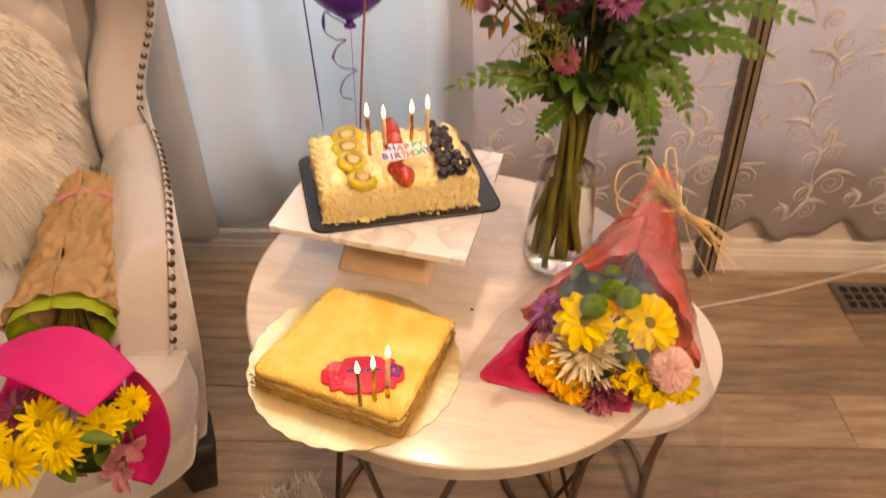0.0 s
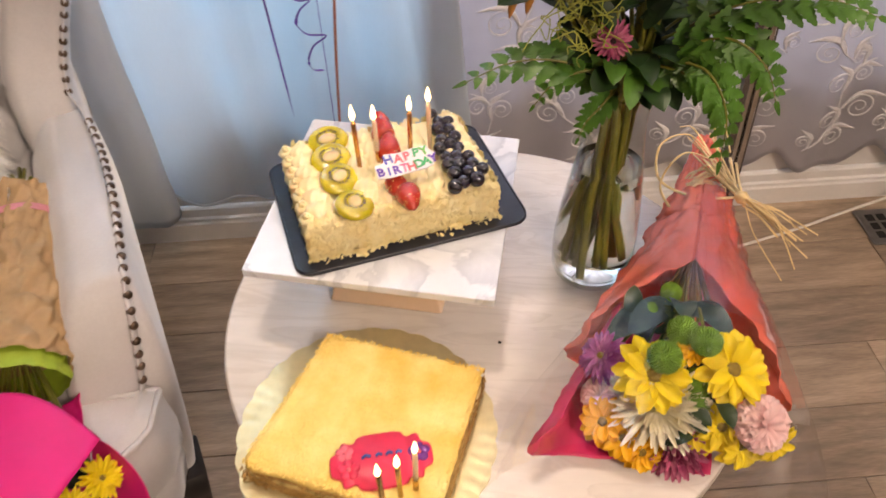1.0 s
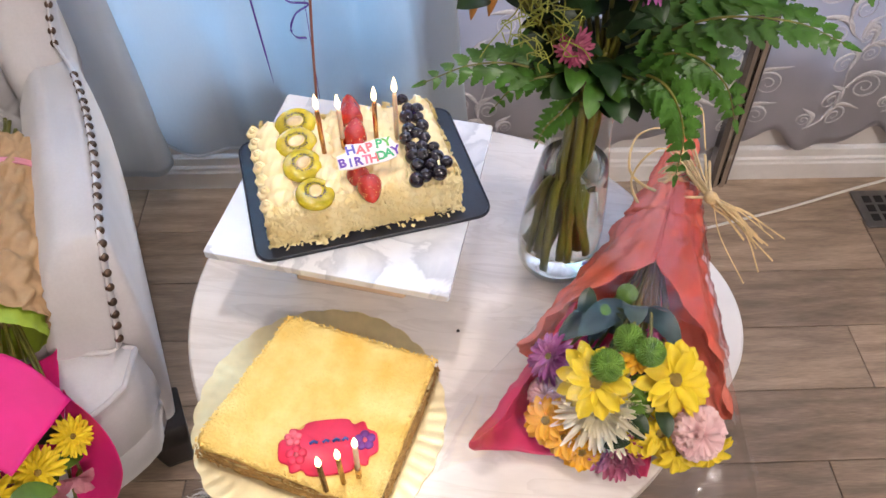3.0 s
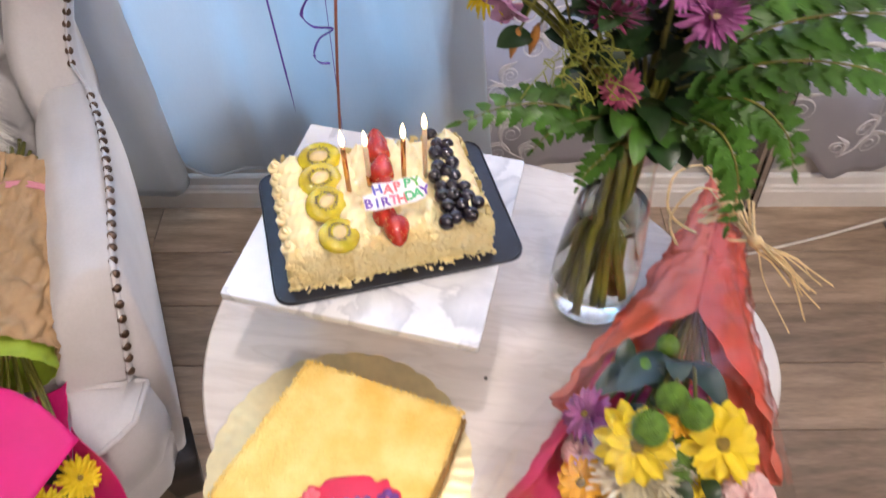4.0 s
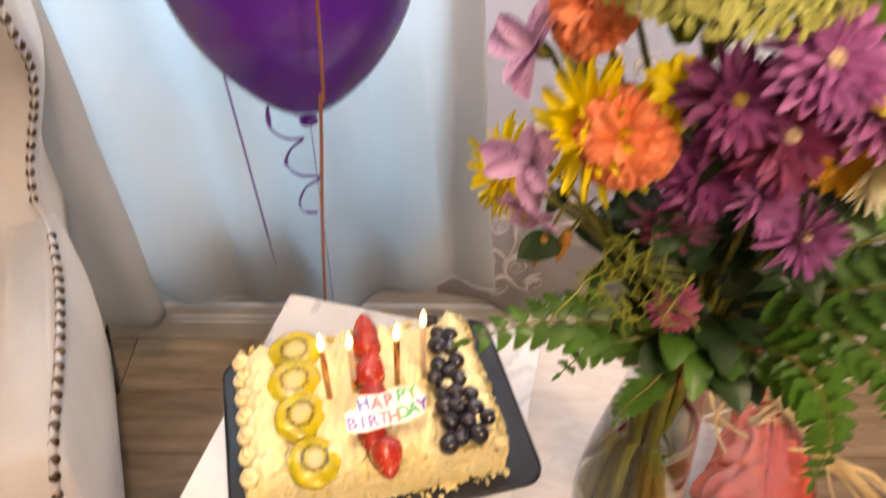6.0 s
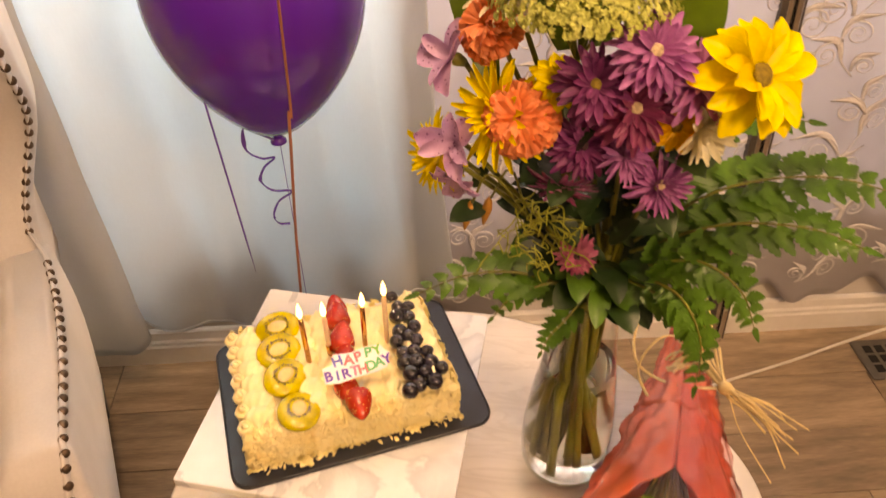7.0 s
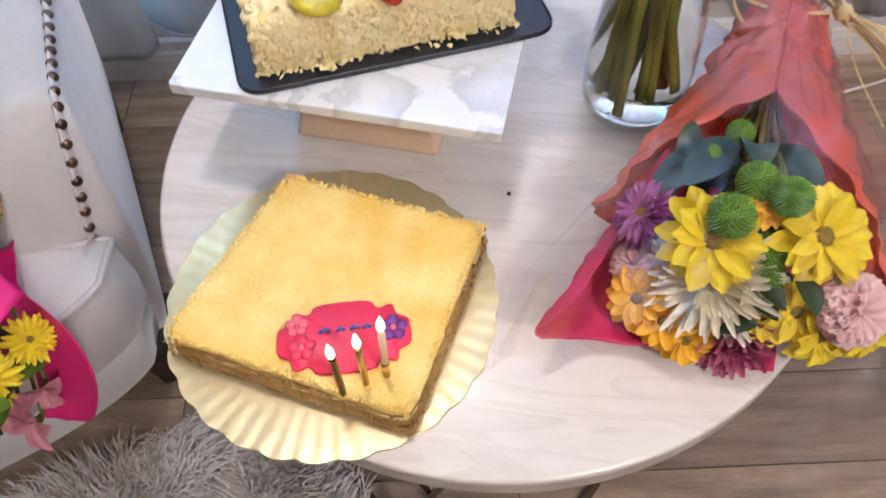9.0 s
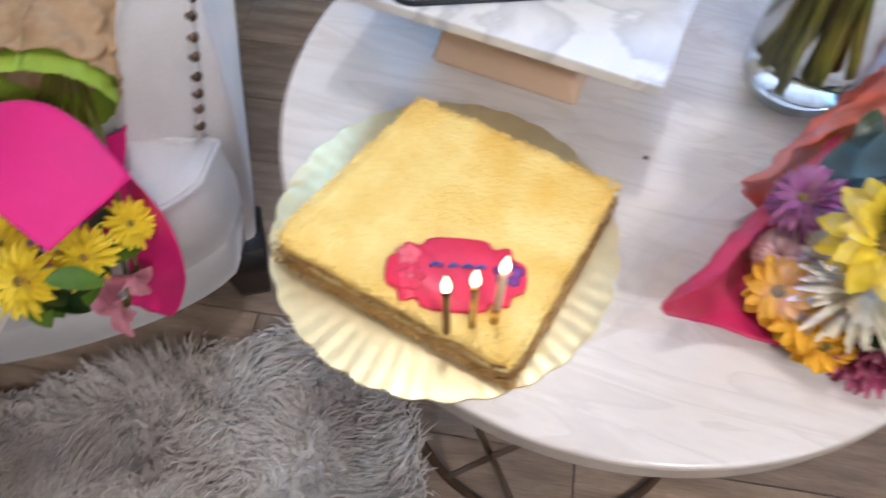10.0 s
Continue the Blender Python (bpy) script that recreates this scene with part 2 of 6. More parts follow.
    broad=mat("broad_leaf", (0.10, 0.19, 0.015), 0.4, vary=0.2, scale=20, bump=0.15, bscale=80),
    pom=mat("green_button_flower", (0.13, 0.31, 0.012), 0.6, vary=0.3, scale=120, bump=0.2, tint=(0.24, 0.46, 0.04)),
    tie=mat("raffia", (0.74, 0.55, 0.27), 0.6, vary=0.2, scale=60, stretch=(1, 1, 1), bump=0.2),
    kraft=sheer(mat("kraft_paper", (0.50, 0.33, 0.17), 0.75, vary=0.12, scale=18, bump=0.4, bscale=60, depth=0.003), 0.15, (0.5, 0.3, 0.15)),
    limepaper=mat("lime_tissue", (0.30, 0.42, 0.03), 0.6, vary=0.08, bump=0.2, bscale=60),
    pinkpaper=sheer(mat("hot_pink_paper", (0.80, 0.015, 0.22), 0.55, vary=0.06, scale=9, bump=0.15, bscale=40, depth=0.002), 0.12, (0.8, 0.03, 0.25)),
    coral=sheer(mat("coral_tissue", (0.97, 0.19, 0.10), 0.22, vary=0.12, scale=16, bump=0.7, bscale=22, depth=0.010, tint=(0.98, 0.34, 0.25), Coat_Weight=0.7, Coat_Roughness=0.12), 0.40, (1.0, 0.32, 0.18)),
    magentapaper=sheer(mat("magenta_tissue", (0.66, 0.03, 0.14), 0.4, vary=0.1, scale=16, bump=0.3, bscale=40, depth=0.003, Coat_Weight=0.3), 0.25, (0.8, 0.08, 0.25)),
    film=clear_film("cellophane", (0.99, 0.985, 0.99), 0.036, 0.035),
    loosefilm=clear_film("loose_cellophane", (0.98, 0.975, 0.98), 0.07, 0.08),
    pinkfilm=clear_film("pink_cellophane", (0.99, 0.88, 0.88), 0.02, 0.06),
    pinktie=mat("pink_string", (0.68, 0.27, 0.33), 0.6, vary=0.1, bump=0.1),
    card=mat("white_card", (0.82, 0.80, 0.76), 0.6, vary=0.03, bump=0.05),
    thinleaf=mat("dry_bud", (0.42, 0.18, 0.03), 0.6, vary=0.3, scale=60, bump=0.1),
    eye=mat("flower_eye", (0.25, 0.17, 0.02), 0.8, vary=0.4, scale=300, bump=0.6, bscale=600),
    eyepale=mat("pale_flower_eye", (0.55, 0.42, 0.26), 0.8, vary=0.4, scale=300, bump=0.6, bscale=600),
    eyedark=mat("dark_flower_eye", (0.05, 0.012, 0.02), 0.8, vary=0.4, scale=300, bump=0.6, bscale=600),
)


def petal_mat(name, colour, tint=None, vary=0.14, scale=60):
    return sheer(mat(name, colour, 0.5, vary=vary, scale=scale, bump=0.15, bscale=220, tint=tint, Sheen_Weight=0.15), 0.25, tuple(min(1, c * 1.15) for c in colour))


P = dict(
    yellow=petal_mat("yellow_petal", (0.93, 0.71, 0.006)),
    golden=petal_mat("golden_petal", (0.92, 0.50, 0.006)),
    pale=petal_mat("cream_petal", (0.84, 0.77, 0.52), tint=(0.90, 0.87, 0.74)),
    orange=petal_mat("orange_carnation_petal", (0.92, 0.20, 0.05), tint=(0.95, 0.36, 0.17)),
    pink=petal_mat("pale_pink_petal", (0.92, 0.56, 0.56), tint=(0.95, 0.74, 0.72)),
    violet=petal_mat("violet_petal", (0.16, 0.013, 0.10), tint=(0.34, 0.06, 0.24)),
    orchid=petal_mat("orchid_purple_petal", (0.31, 0.045, 0.25), tint=(0.60, 0.22, 0.52)),
    plum=petal_mat("plum_petal", (0.22, 0.016, 0.09), tint=(0.38, 0.06, 0.18)),
    lilac=petal_mat("lilac_petal", (0.46, 0.22, 0.44), tint=(0.66, 0.42, 0.66)),
    magenta=petal_mat("magenta_petal", (0.38, 0.02, 0.13), tint=(0.66, 0.22, 0.34)),
    blush=petal_mat("blush_petal", (0.66, 0.22, 0.30), tint=(0.72, 0.36, 0.42)),
)


def spots(m, colour, scale, size):
    """Small dark flecks over a petal."""
    nt = m.node_tree
    b = nt.nodes["Principled BSDF"]
    src = b.inputs["Base Color"].links[0].from_socket
    v, r, mix, tc = nt.nodes.new("ShaderNodeTexVoronoi"), nt.nodes.new("ShaderNodeValToRGB"), nt.nodes.new("ShaderNodeMix"), nt.nodes.new("ShaderNodeTexCoord")
    v.inputs["Scale"].default_value = scale
    r.color_ramp.elements[0].position, r.color_ramp.elements[0].color = size, (1, 1, 1, 1)
    r.color_ramp.elements[1].position, r.color_ramp.elements[1].color = size + 0.05, (0, 0, 0, 1)
    mix.data_type = "RGBA"
    mix.inputs["B"].default_value = (*colour, 1)
    nt.links.new(tc.outputs["Object"], v.inputs["Vector"])
    nt.links.new(v.outputs["Distance"], r.inputs["Fac"])
    nt.links.new(r.outputs["Color"], mix.inputs["Factor"])
    nt.links.new(src, mix.inputs["A"])
    nt.links.new(mix.outputs["Result"], b.inputs["Base Color"])


spots(P["lilac"], (0.10, 0.015, 0.09), 230, 0.20)

# ---- building helpers ----
R = random.Random(7)


def thing(name, label, category, at=(0, 0, 0), group="", rz=0.0):
    ob = new(name)
    ob.empty_display_size = 0.02
    ob.matrix_basis = pose(*at, 0, 0, rz)
    return tagged(ob, label, category, group)


def part(name, bm, material, parent=None, label="", smooth=True, local=False, kind=""):
    """Links a bmesh as one mesh under a thing or a part. local: its points are in the thing's own frame, else in the world's."""
    me = bpy.data.meshes.new(name)
    if isinstance(bm, bpy.types.Mesh):
        me = bm
    else:
        bmesh.ops.recalc_face_normals(bm, faces=bm.faces)
        for f in bm.faces:
            f.smooth = smooth
        bm.to_mesh(me)
        bm.free()
    if not me.materials:
        me.materials.append(material)
    ob = new(name, me)
    if parent is not None:
        ob.parent = parent
        if not local and parent.data is None:
            ob.matrix_parent_inverse = parent.matrix_basis.inverted()
    return tagged(ob, label, kind=kind)


def setting(name, bm, material, label, category, smooth=False):
    return tagged(part(name, bm, material, smooth=smooth), label, category, kind="structure")


def solid(ob, t, offset=0.0):
    md = ob.modifiers.new("thickness", "SOLIDIFY")
    md.thickness, md.offset = t, offset
    return ob


def box(size, m=Matrix(), bevel=0.0, seg=2):
    bm = bmesh.new()
    bmesh.ops.create_cube(bm, size=1)
    bmesh.ops.scale(bm, vec=size, verts=bm.verts)
    if bevel:
        bmesh.ops.bevel(bm, geom=bm.edges[:], offset=bevel, segments=seg, affect="EDGES", profile=0.5)
    bm.transform(m)
    return bm


def join(*bms):
    out = bmesh.new()
    for b in bms:
        me = bpy.data.meshes.new("tmp")
        b.to_mesh(me)
        b.free()
        out.from_mesh(me)
        bpy.data.meshes.remove(me)
    return out


def lathe(profile, m=Matrix(), n=48):
    bm = bmesh.new()
    rings = []
    for r, z in profile:
        rings.append([bm.verts.new((r * math.cos(2 * math.pi * i / n), r * math.sin(2 * math.pi * i / n), z)) for i in range(n)] if r > 1e-6 else [bm.verts.new((0, 0, z))])
    for a, b in zip(rings, rings[1:]):
        for i in range(n):
            j = (i + 1) % n
            if len(a) == 1 and len(b) == 1:
                continue
            if len(a) == 1:
                bm.faces.new((a[0], b[i], b[j]))
            elif len(b) == 1:
                bm.faces.new((a[i], a[j], b[0]))
            else:
                bm.faces.new((a[i], a[j], b[j], b[i]))
    bm.transform(m)
    return bm


def smooth_path(pts, n=24):
    """A smooth line through the points."""
    pts = [Vector(p) for p in pts]
    if len(pts) < 3:
        return [pts[0].lerp(pts[-1], i / n) for i in range(n + 1)]
    out = []
    for i in range(n + 1):
        x = i / n * (len(pts) - 1)
        k = min(int(x), len(pts) - 2)
        f = x - k
        p1, p2 = pts[k], pts[k + 1]
        p0 = pts[k - 1] if k else p1 * 2 - p2
        p3 = pts[k + 2] if k + 2 < len(pts) else p2 * 2 - p1
        out.append(0.5 * ((2 * p1) + (p2 - p0) * f + (2 * p0 - 5 * p1 + 4 * p2 - p3) * f * f + (3 * p1 - p0 - 3 * p2 + p3) * f ** 3))
    return out


def tube(pts, radius, n=8, flat=1.0, side=None, bm=None):
    """A tube or flat ribbon along a line. flat: its thickness over its width."""
    bm = bm or bmesh.new()
    pts = [Vector(p) for p in pts]
    rings = []
    up = Vector(side) if side else Vector((0.1, 0.2, 1))
    for i, p in enumerate(pts):
        d = (pts[min(i + 1, len(pts) - 1)] - pts[max(i - 1, 0)]).normalized()
        a = d.cross(up)
        if a.length < 1e-4:
            a = d.cross(Vector((1, 0, 0)))
        a.normalize()
        b = d.cross(a)
        if not side:
            up = -b if b.dot(up) < 0 else b
        r = radius(i / max(1, len(pts) - 1)) if callable(radius) else radius
        rings.append([bm.verts.new(p + a * r * math.cos(2 * math.pi * k / n) + b * r * flat * math.sin(2 * math.pi * k / n)) for k in range(n)])
    for a, b in zip(rings, rings[1:]):
        for k in range(n):
            bm.faces.new((a[k], a[(k + 1) % n], b[(k + 1) % n], b[k]))
    bm.faces.new(rings[0][::-1])
    bm.faces.new(rings[-1])
    return bm


def sheet(fn, nu, nv, bm=None):
    bm = bm or bmesh.new()
    g = [[bm.verts.new(fn(i / nu, j / nv)) for j in range(nv + 1)] for i in range(nu + 1)]
    for i in range(nu):
        for j in range(nv):
            bm.faces.new((g[i][j], g[i + 1][j], g[i + 1][j + 1], g[i][j + 1]))
    return bm


def loft(sections, cap=True):
    bm = bmesh.new()
    rings = [[bm.verts.new(p) for p in s] for s in sections]
    n = len(rings[0])
    for a, b in zip(rings, rings[1:]):
        for k in range(n):
            bm.faces.new((a[k], a[(k + 1) % n], b[(k + 1) % n], b[k]))
    if cap:
        bm.faces.new(rings[0][::-1])
        bm.faces.new(rings[-1])
    return bm


def round_rect(x0, x1, y0, y1, r, n=5):
    out = []
    for cx, cy, a0 in ((x1 - r, y1 - r, 0), (x0 + r, y1 - r, 90), (x0 + r, y0 + r, 180), (x1 - r, y0 + r, 270)):
        for k in range(n + 1):
            a = radians(a0 + 90 * k / n)
            out.append((cx + r * math.cos(a), cy + r * math.sin(a)))
    return out


def slab(outline, z0, z1, bevel=0.0, m=Matrix()):
    """A flat plate with the given outline."""
    cx = sum(p[0] for p in outline) / len(outline)
    cy = sum(p[1] for p in outline) / len(outline)

    def ring(z, inset):
        out = []
        for x, y in outline:
            d = math.hypot(x - cx, y - cy)
            k = (d - inset) / d
            out.append((cx + (x - cx) * k, cy + (y - cy) * k, z))
        return out
    b = bevel
    bm = loft([ring(z0, b), ring(z0 + b, 0), ring(z1 - b, 0), ring(z1, b)] if b else [ring(z0, 0), ring(z1, 0)])
    bm.transform(m)
    return bm


def towards(at, axis):
    """A pose at a place whose z points along the axis."""
    return Matrix.Translation(at) @ Vector(axis).to_track_quat("Z", "Y").to_matrix().to_4x4()


# ---- room ----
setting("floor", box((6.6, 6.0, 0.1), pose(0, -0.2, -0.056)), M["joint"], "dark bed under the grey-brown oak laminate floor", "floor")
bms = []
for x0, x1, z0, z1 in ((-3.4, -0.85, 0, 2.5), (1.25, 3.4, 0, 2.5), (-0.85, 1.25, 0, 0.43), (-0.85, 1.25, 2.05, 2.5)):
    bms.append(box((x1 - x0, 0.14, z1 - z0), WALL @ pose((x0 + x1) / 2, 0.07, (z0 + z1) / 2)))
setting("wall_north", join(*bms), M["wall"], "off-white painted wall with a window opening behind the curtains", "wall")
# unseen walls close the room; their grey is chosen to weaken the bounce
setting("wall_south", box((6.6, 0.14, 2.5), pose(0, -2.6, 1.25)), M["lowbounce"], "unseen wall added across the room, greyed to cut bounced light", "wall")
setting("wall_west", box((0.14, 6.0, 2.5), pose(-2.9, 0, 1.25)), M["lowbounce"], "unseen side wall added to the room, greyed to cut bounced light", "wall")
setting("wall_east", box((0.14, 6.0, 2.5), pose(2.9, 0, 1.25)), M["lowbounce"], "unseen side wall added to the room, greyed to cut bounced light", "wall")
setting("ceiling", box((6.6, 6.0, 0.1), pose(0, -0.1, 2.55)), M["ceiling"], "plain white painted ceiling", "ceiling")
win = tagged(new("window_1"), "white framed window behind the pale curtain", "window", kind="structure")
win.matrix_basis = WALL @ pose(0.20, 0.09, 1.24)
for x in (-1.02, 0.0, 1.02):
    part("window_frame", box((0.05, 0.05, 1.56), pose(x, 0.0, 0), 0.004), M["trim"], win, local=True, smooth=False)
for z in (-0.78, 0.78):
    part("window_rail", box((2.0, 0.045, 0.05), pose(0, 0.0, z), 0.004), M["trim"], win, local=True, smooth=False)
# skirting board with a stepped top
prof = [(0, 0), (-0.018, 0), (-0.018, 0.052), (-0.015, 0.058), (-0.015, 0.066), (-0.011, 0.072), (-0.010, 0.094), (-0.006, 0.099), (0, 0.101)]
bm = loft([[Vector((x, y - 0.002, z)) for y, z in prof] for x in (-2.8, 2.8)])
bm.transform(WALL)
setting("baseboard", bm, M["trim"], "white moulded skirting board along the wall", "baseboard")

# pale satin curtain: a broad panel, and a rolled fold lapping over it
CS = 0.285                                    # the curtain's shift along the wall


def crease_u(z):
    return -0.340 - 0.008 * z


def satin_off(u, z):
    o = 0.066 + 0.018 * math.sin(u * 17 + 1.1) + 0.008 * math.sin(u * 41 + 0.6 + z * 1.5) + 0.014 * math.sin(u * 7.5 - z * 2.2)
    o -= 0.022 * math.exp(-((u - 0.115 + 0.06 * z) / 0.045) ** 2) - 0.014 * math.exp(-((u - 0.02 + 0.05 * z) / 0.05) ** 2)
    o += 0.006 * noise.noise((u * 9 + z * 5, z * 4 - u * 3, 2.0)) + 0.0035 * noise.noise((u * 20 - z * 9, z * 17 + u * 6, 5.0)) * math.exp(-z * 1.2)
    o -= 0.016 * math.exp(-((u - 0.27 + 0.10 * z) / 0.028) ** 2) - 0.010 * math.exp(-((u + 0.14 + 0.03 * z) / 0.035) ** 2)
    return max(0.040, o)


def satin_hem(u):
    return 0.138 + 0.09 * math.exp(-max(0, u + 0.37) / 0.04) + 0.2 * max(0, u + 0.1)


def satin(a, b):
    z = satin_hem(-0.50 + 0.85 * a) * (1 - b) + 2.2 * b
    right = 0.365 - 0.16 * z + 0.06 * z * z
    u = -0.50 + (right + 0.50) * a
    lip = 0.012 * max(0, 1 - b * 40)
    return WALL @ Vector((u - CS, -satin_off(u, z) + lip, z))


def fold(a, b):
    """The rolled fold: it hangs lower, and its edge turns back."""
    z = (0.135 + 0.012 * math.sin(a * 9)) * (1 - b) + 2.2 * b
    e = crease_u(z)
    if a < 0.72:
        u = -1.0 + (e - 0.030 + 1.0) * a / 0.72
        o = 0.098 + 0.012 * math.sin(u * 31 + z) + 0.006 * math.sin(u * 67 + z * 3)
        k = a / 0.72
        o = o * (1 - k ** 6) + 0.112 * k ** 6
    else:
        t = (a - 0.72) / 0.28 * math.pi
        u = e - 0.030 + 0.030 * math.sin(t) - 0.012 * (t / math.pi) ** 2
        o = 0.079 + 0.033 * math.cos(t)
    return WALL @ Vector((u - CS, -o, z))


curtain = thing("satin_curtain", "pale blue-grey satin curtain hanging in broad folds", "curtain", WALL @ Vector((-0.3, -0.06, 2.2)))
solid(part("curtain_cloth", sheet(satin, 150, 130), M["satin"], curtain), 0.0015)
solid(part("rolled_fold", sheet(fold, 90, 90), M["satin"], curtain), 0.0015)
part("hem", tube([satin(i / 150, 0.004) + Vector((0, -0.0015, 0)) for i in range(151)], 0.003, 6), M["satin"], curtain)
part("curtain_rod", tube([WALL @ Vector((-1.2, -0.07, 2.215)), WALL @ Vector((2.0, -0.07, 2.215))], 0.012, 12), M["chrome"], curtain)


# grey sheer curtain with embroidered scrolls
def veil_hem(u):
    z = 0.142 + 0.028 * math.sin(u * 24 + 2.2) + 0.012 * math.sin(u * 51)
    if u > 1.22:
        z += 1.5 * (u - 1.22) ** 1.3
    return z


def veil_off(u, z):
    return 0.032 + 0.008 * math.sin(u * 24 + 0.7) + 0.004 * math.sin(u * 53 + z * 3) + 0.003 * math.sin(u * 11 + z * 5)


def veil(a, b):
    u = -0.07 + 1.55 * a
    z = veil_hem(u) * (1 - b) + 2.2 * b
    return WALL @ Vector((u, -veil_off(u, z), z))


veil_ob = thing("sheer_curtain", "grey sheer curtain embroidered with pale leafy scrolls", "curtain", WALL @ Vector((0.8, -0.03, 2.2)))
solid(part("curtain_cloth", sheet(veil, 200, 90), M["organza"], veil_ob), 0.001)


def scroll(u, z, s, flip, turn):
    """One embroidered spray: a stem, curls that end in spirals, and leaf bands, each a thread of its own."""
    def put(x, y):
        c, d = math.cos(turn), math.sin(turn)
        uu, zz = u + flip * s * (x * c - y * d), z + s * (x * d + y * c)
        return WALL @ Vector((uu, -veil_off(uu, zz) - 0.0025, zz))

    def inside(p):
        q = WALL.inverted() @ p
        return 0.02 < q.x < 1.44 and q.z > veil_hem(q.x) + 0.006

    def stitch(pts, radius, flat, side=None):
        pts = [p for p in pts if inside(p)]
        if len(pts) > 4:
            part("embroidered_curl", tube(pts, radius, 5, flat=flat, side=side), M["thread"], veil_ob)
    stitch([put(0.25 * math.sin(t * 3.2), t) for t in np.linspace(0, 1.9, 24)], 0.0018, 1.0)
    for t0, way, size in ((0.2, 1, 0.46), (0.5, -1, 0.42), (0.85, 1, 0.55), (1.15, -1, 0.46), (1.45, 1, 0.36), (1.7, -1, 0.32), (0.05, -1, 0.3)):
        bx, by = 0.25 * math.sin(t0 * 3.2), t0
        pts = []
        for k in range(40):
            f = k / 39
            r = size * (1 - 0.88 * f) * 0.5
            a = math.pi * (1.15 - 4.0 * f)
            pts.append(put(bx + way * (size * 0.55 + r * math.cos(a)), by + size * 0.35 + r * math.sin(a)))
        stitch(pts, lambda f: 0.0030 - 0.0015 * f, 0.35)
        tip = (bx + way * size * 1.15, by + size * 1.0)
        mid = (bx + way * size * 0.30, by + size * 0.80)
        lp = smooth_path([(bx, by, 0), (*mid, 0), (*tip, 0)], 12)
        stitch([put(p.x, p.y) for p in lp], lambda f: 0.0012 + 0.050 * s * math.sin(math.pi * f) ** 1.2, 0.06, WALL.to_3x3() @ Vector((0, 1, 0)))


rs = random.Random(4)
for i in range(22):
    uu = 0.13 + 0.058 * i + rs.uniform(-0.01, 0.01)
    zz = (0.20, 0.44, 0.70)[i % 3] + rs.uniform(-0.03, 0.03)
    scroll(uu, zz, 0.115 + 0.035 * rs.random(), rs.choice((-1, 1)), rs.uniform(-0.5, 0.5))

# tall slim mirror frame upright
post = thing("mirror_upright", "tall polished chrome mirror frame seen edge-on before the curtain", "mirror", (0.676, 1.822, 0), rz=18)
post.matrix_basis = pose(0.676, 1.822, 0, 0, -4.3, 0) @ pose(0, 0, 0, 0, 0, 18)
part("side_face", box((0.015, 0.024, 2.1), pose(-0.0160, 0, 1.05), 0.002), M["darkmetal"], post, local=True, smooth=False)
part("bevel_strip", box((0.0165, 0.020, 2.1), pose(0, 0.002, 1.05), 0.005), M["chrome"], post, local=True)
part("bevel_strip", box((0.014, 0.024, 2.1), pose(0.0155, 0, 1.05), 0.003), M["chrome"], post, local=True, smooth=False)
part("glass_edge", box((0.004, 0.022, 2.08), pose(0.0247, 0, 1.05), 0.001), M["darkmetal"], post, local=True, smooth=False)

# floor register
vent = thing("floor_register", "metal floor register with dark slots set in the floor", "vent", (1.17, 1.81, 0.002), rz=9.35)
part("plate", slab(round_rect(-0.15, 0.15, -0.06, 0.06, 0.006), 0.0, 0.005, 0.0015), M["vent"], vent, local=True, smooth=False)
# no openings are cut: near-black boxes on the plate give the slots' shade
for i in range(9):
    for j in range(3):
        part("slot", box((0.020, 0.022, 0.001), pose(-0.118 + 0.0295 * i, -0.030 + 0.030 * j, 0.0056)), M["slotshade"], vent, local=True, smooth=False)

# white cable
pts = smooth_path([(0.50, 1.60, 0.006), (0.66, 1.678, 0.005), (0.85, 1.765, 0.006), (1.0, 1.825, 0.03), (1.16, 1.868, 0.075), (1.4, 1.93, 0.13), (1.6, 1.985, 0.16)], 40)
tagged(part("cable", tube(pts, 0.0035, 8), M["cord"]), "thin white cable trailing along the floor to the wall", "cable")

# unseen ceiling fixtures: one for the overhead bulb, one made up for the fill
for at in (LAMP_AT, FILL_AT):
    fx = thing("added_ceiling_lamp", "small unseen ceiling fixture added above a light", "lamp", (at[0], at[1], 2.5), group="ceiling lamps")
    part("ceiling_plate", lathe([(0, 0), (0.07, 0), (0.07, -0.012), (0.03, -0.03), (0, -0.03)]), M["chrome"], fx, local=True)
    part("lamp_stem", lathe([(0, -0.02), (0.010, -0.02), (0.010, -0.16), (0.022, -0.17), (0.022, -0.195), (0, -0.195)], n=16), M["chrome"], fx, local=True)

# ---- nesting tables ----
TC, TZ = (0.093, 0.949), 0.622


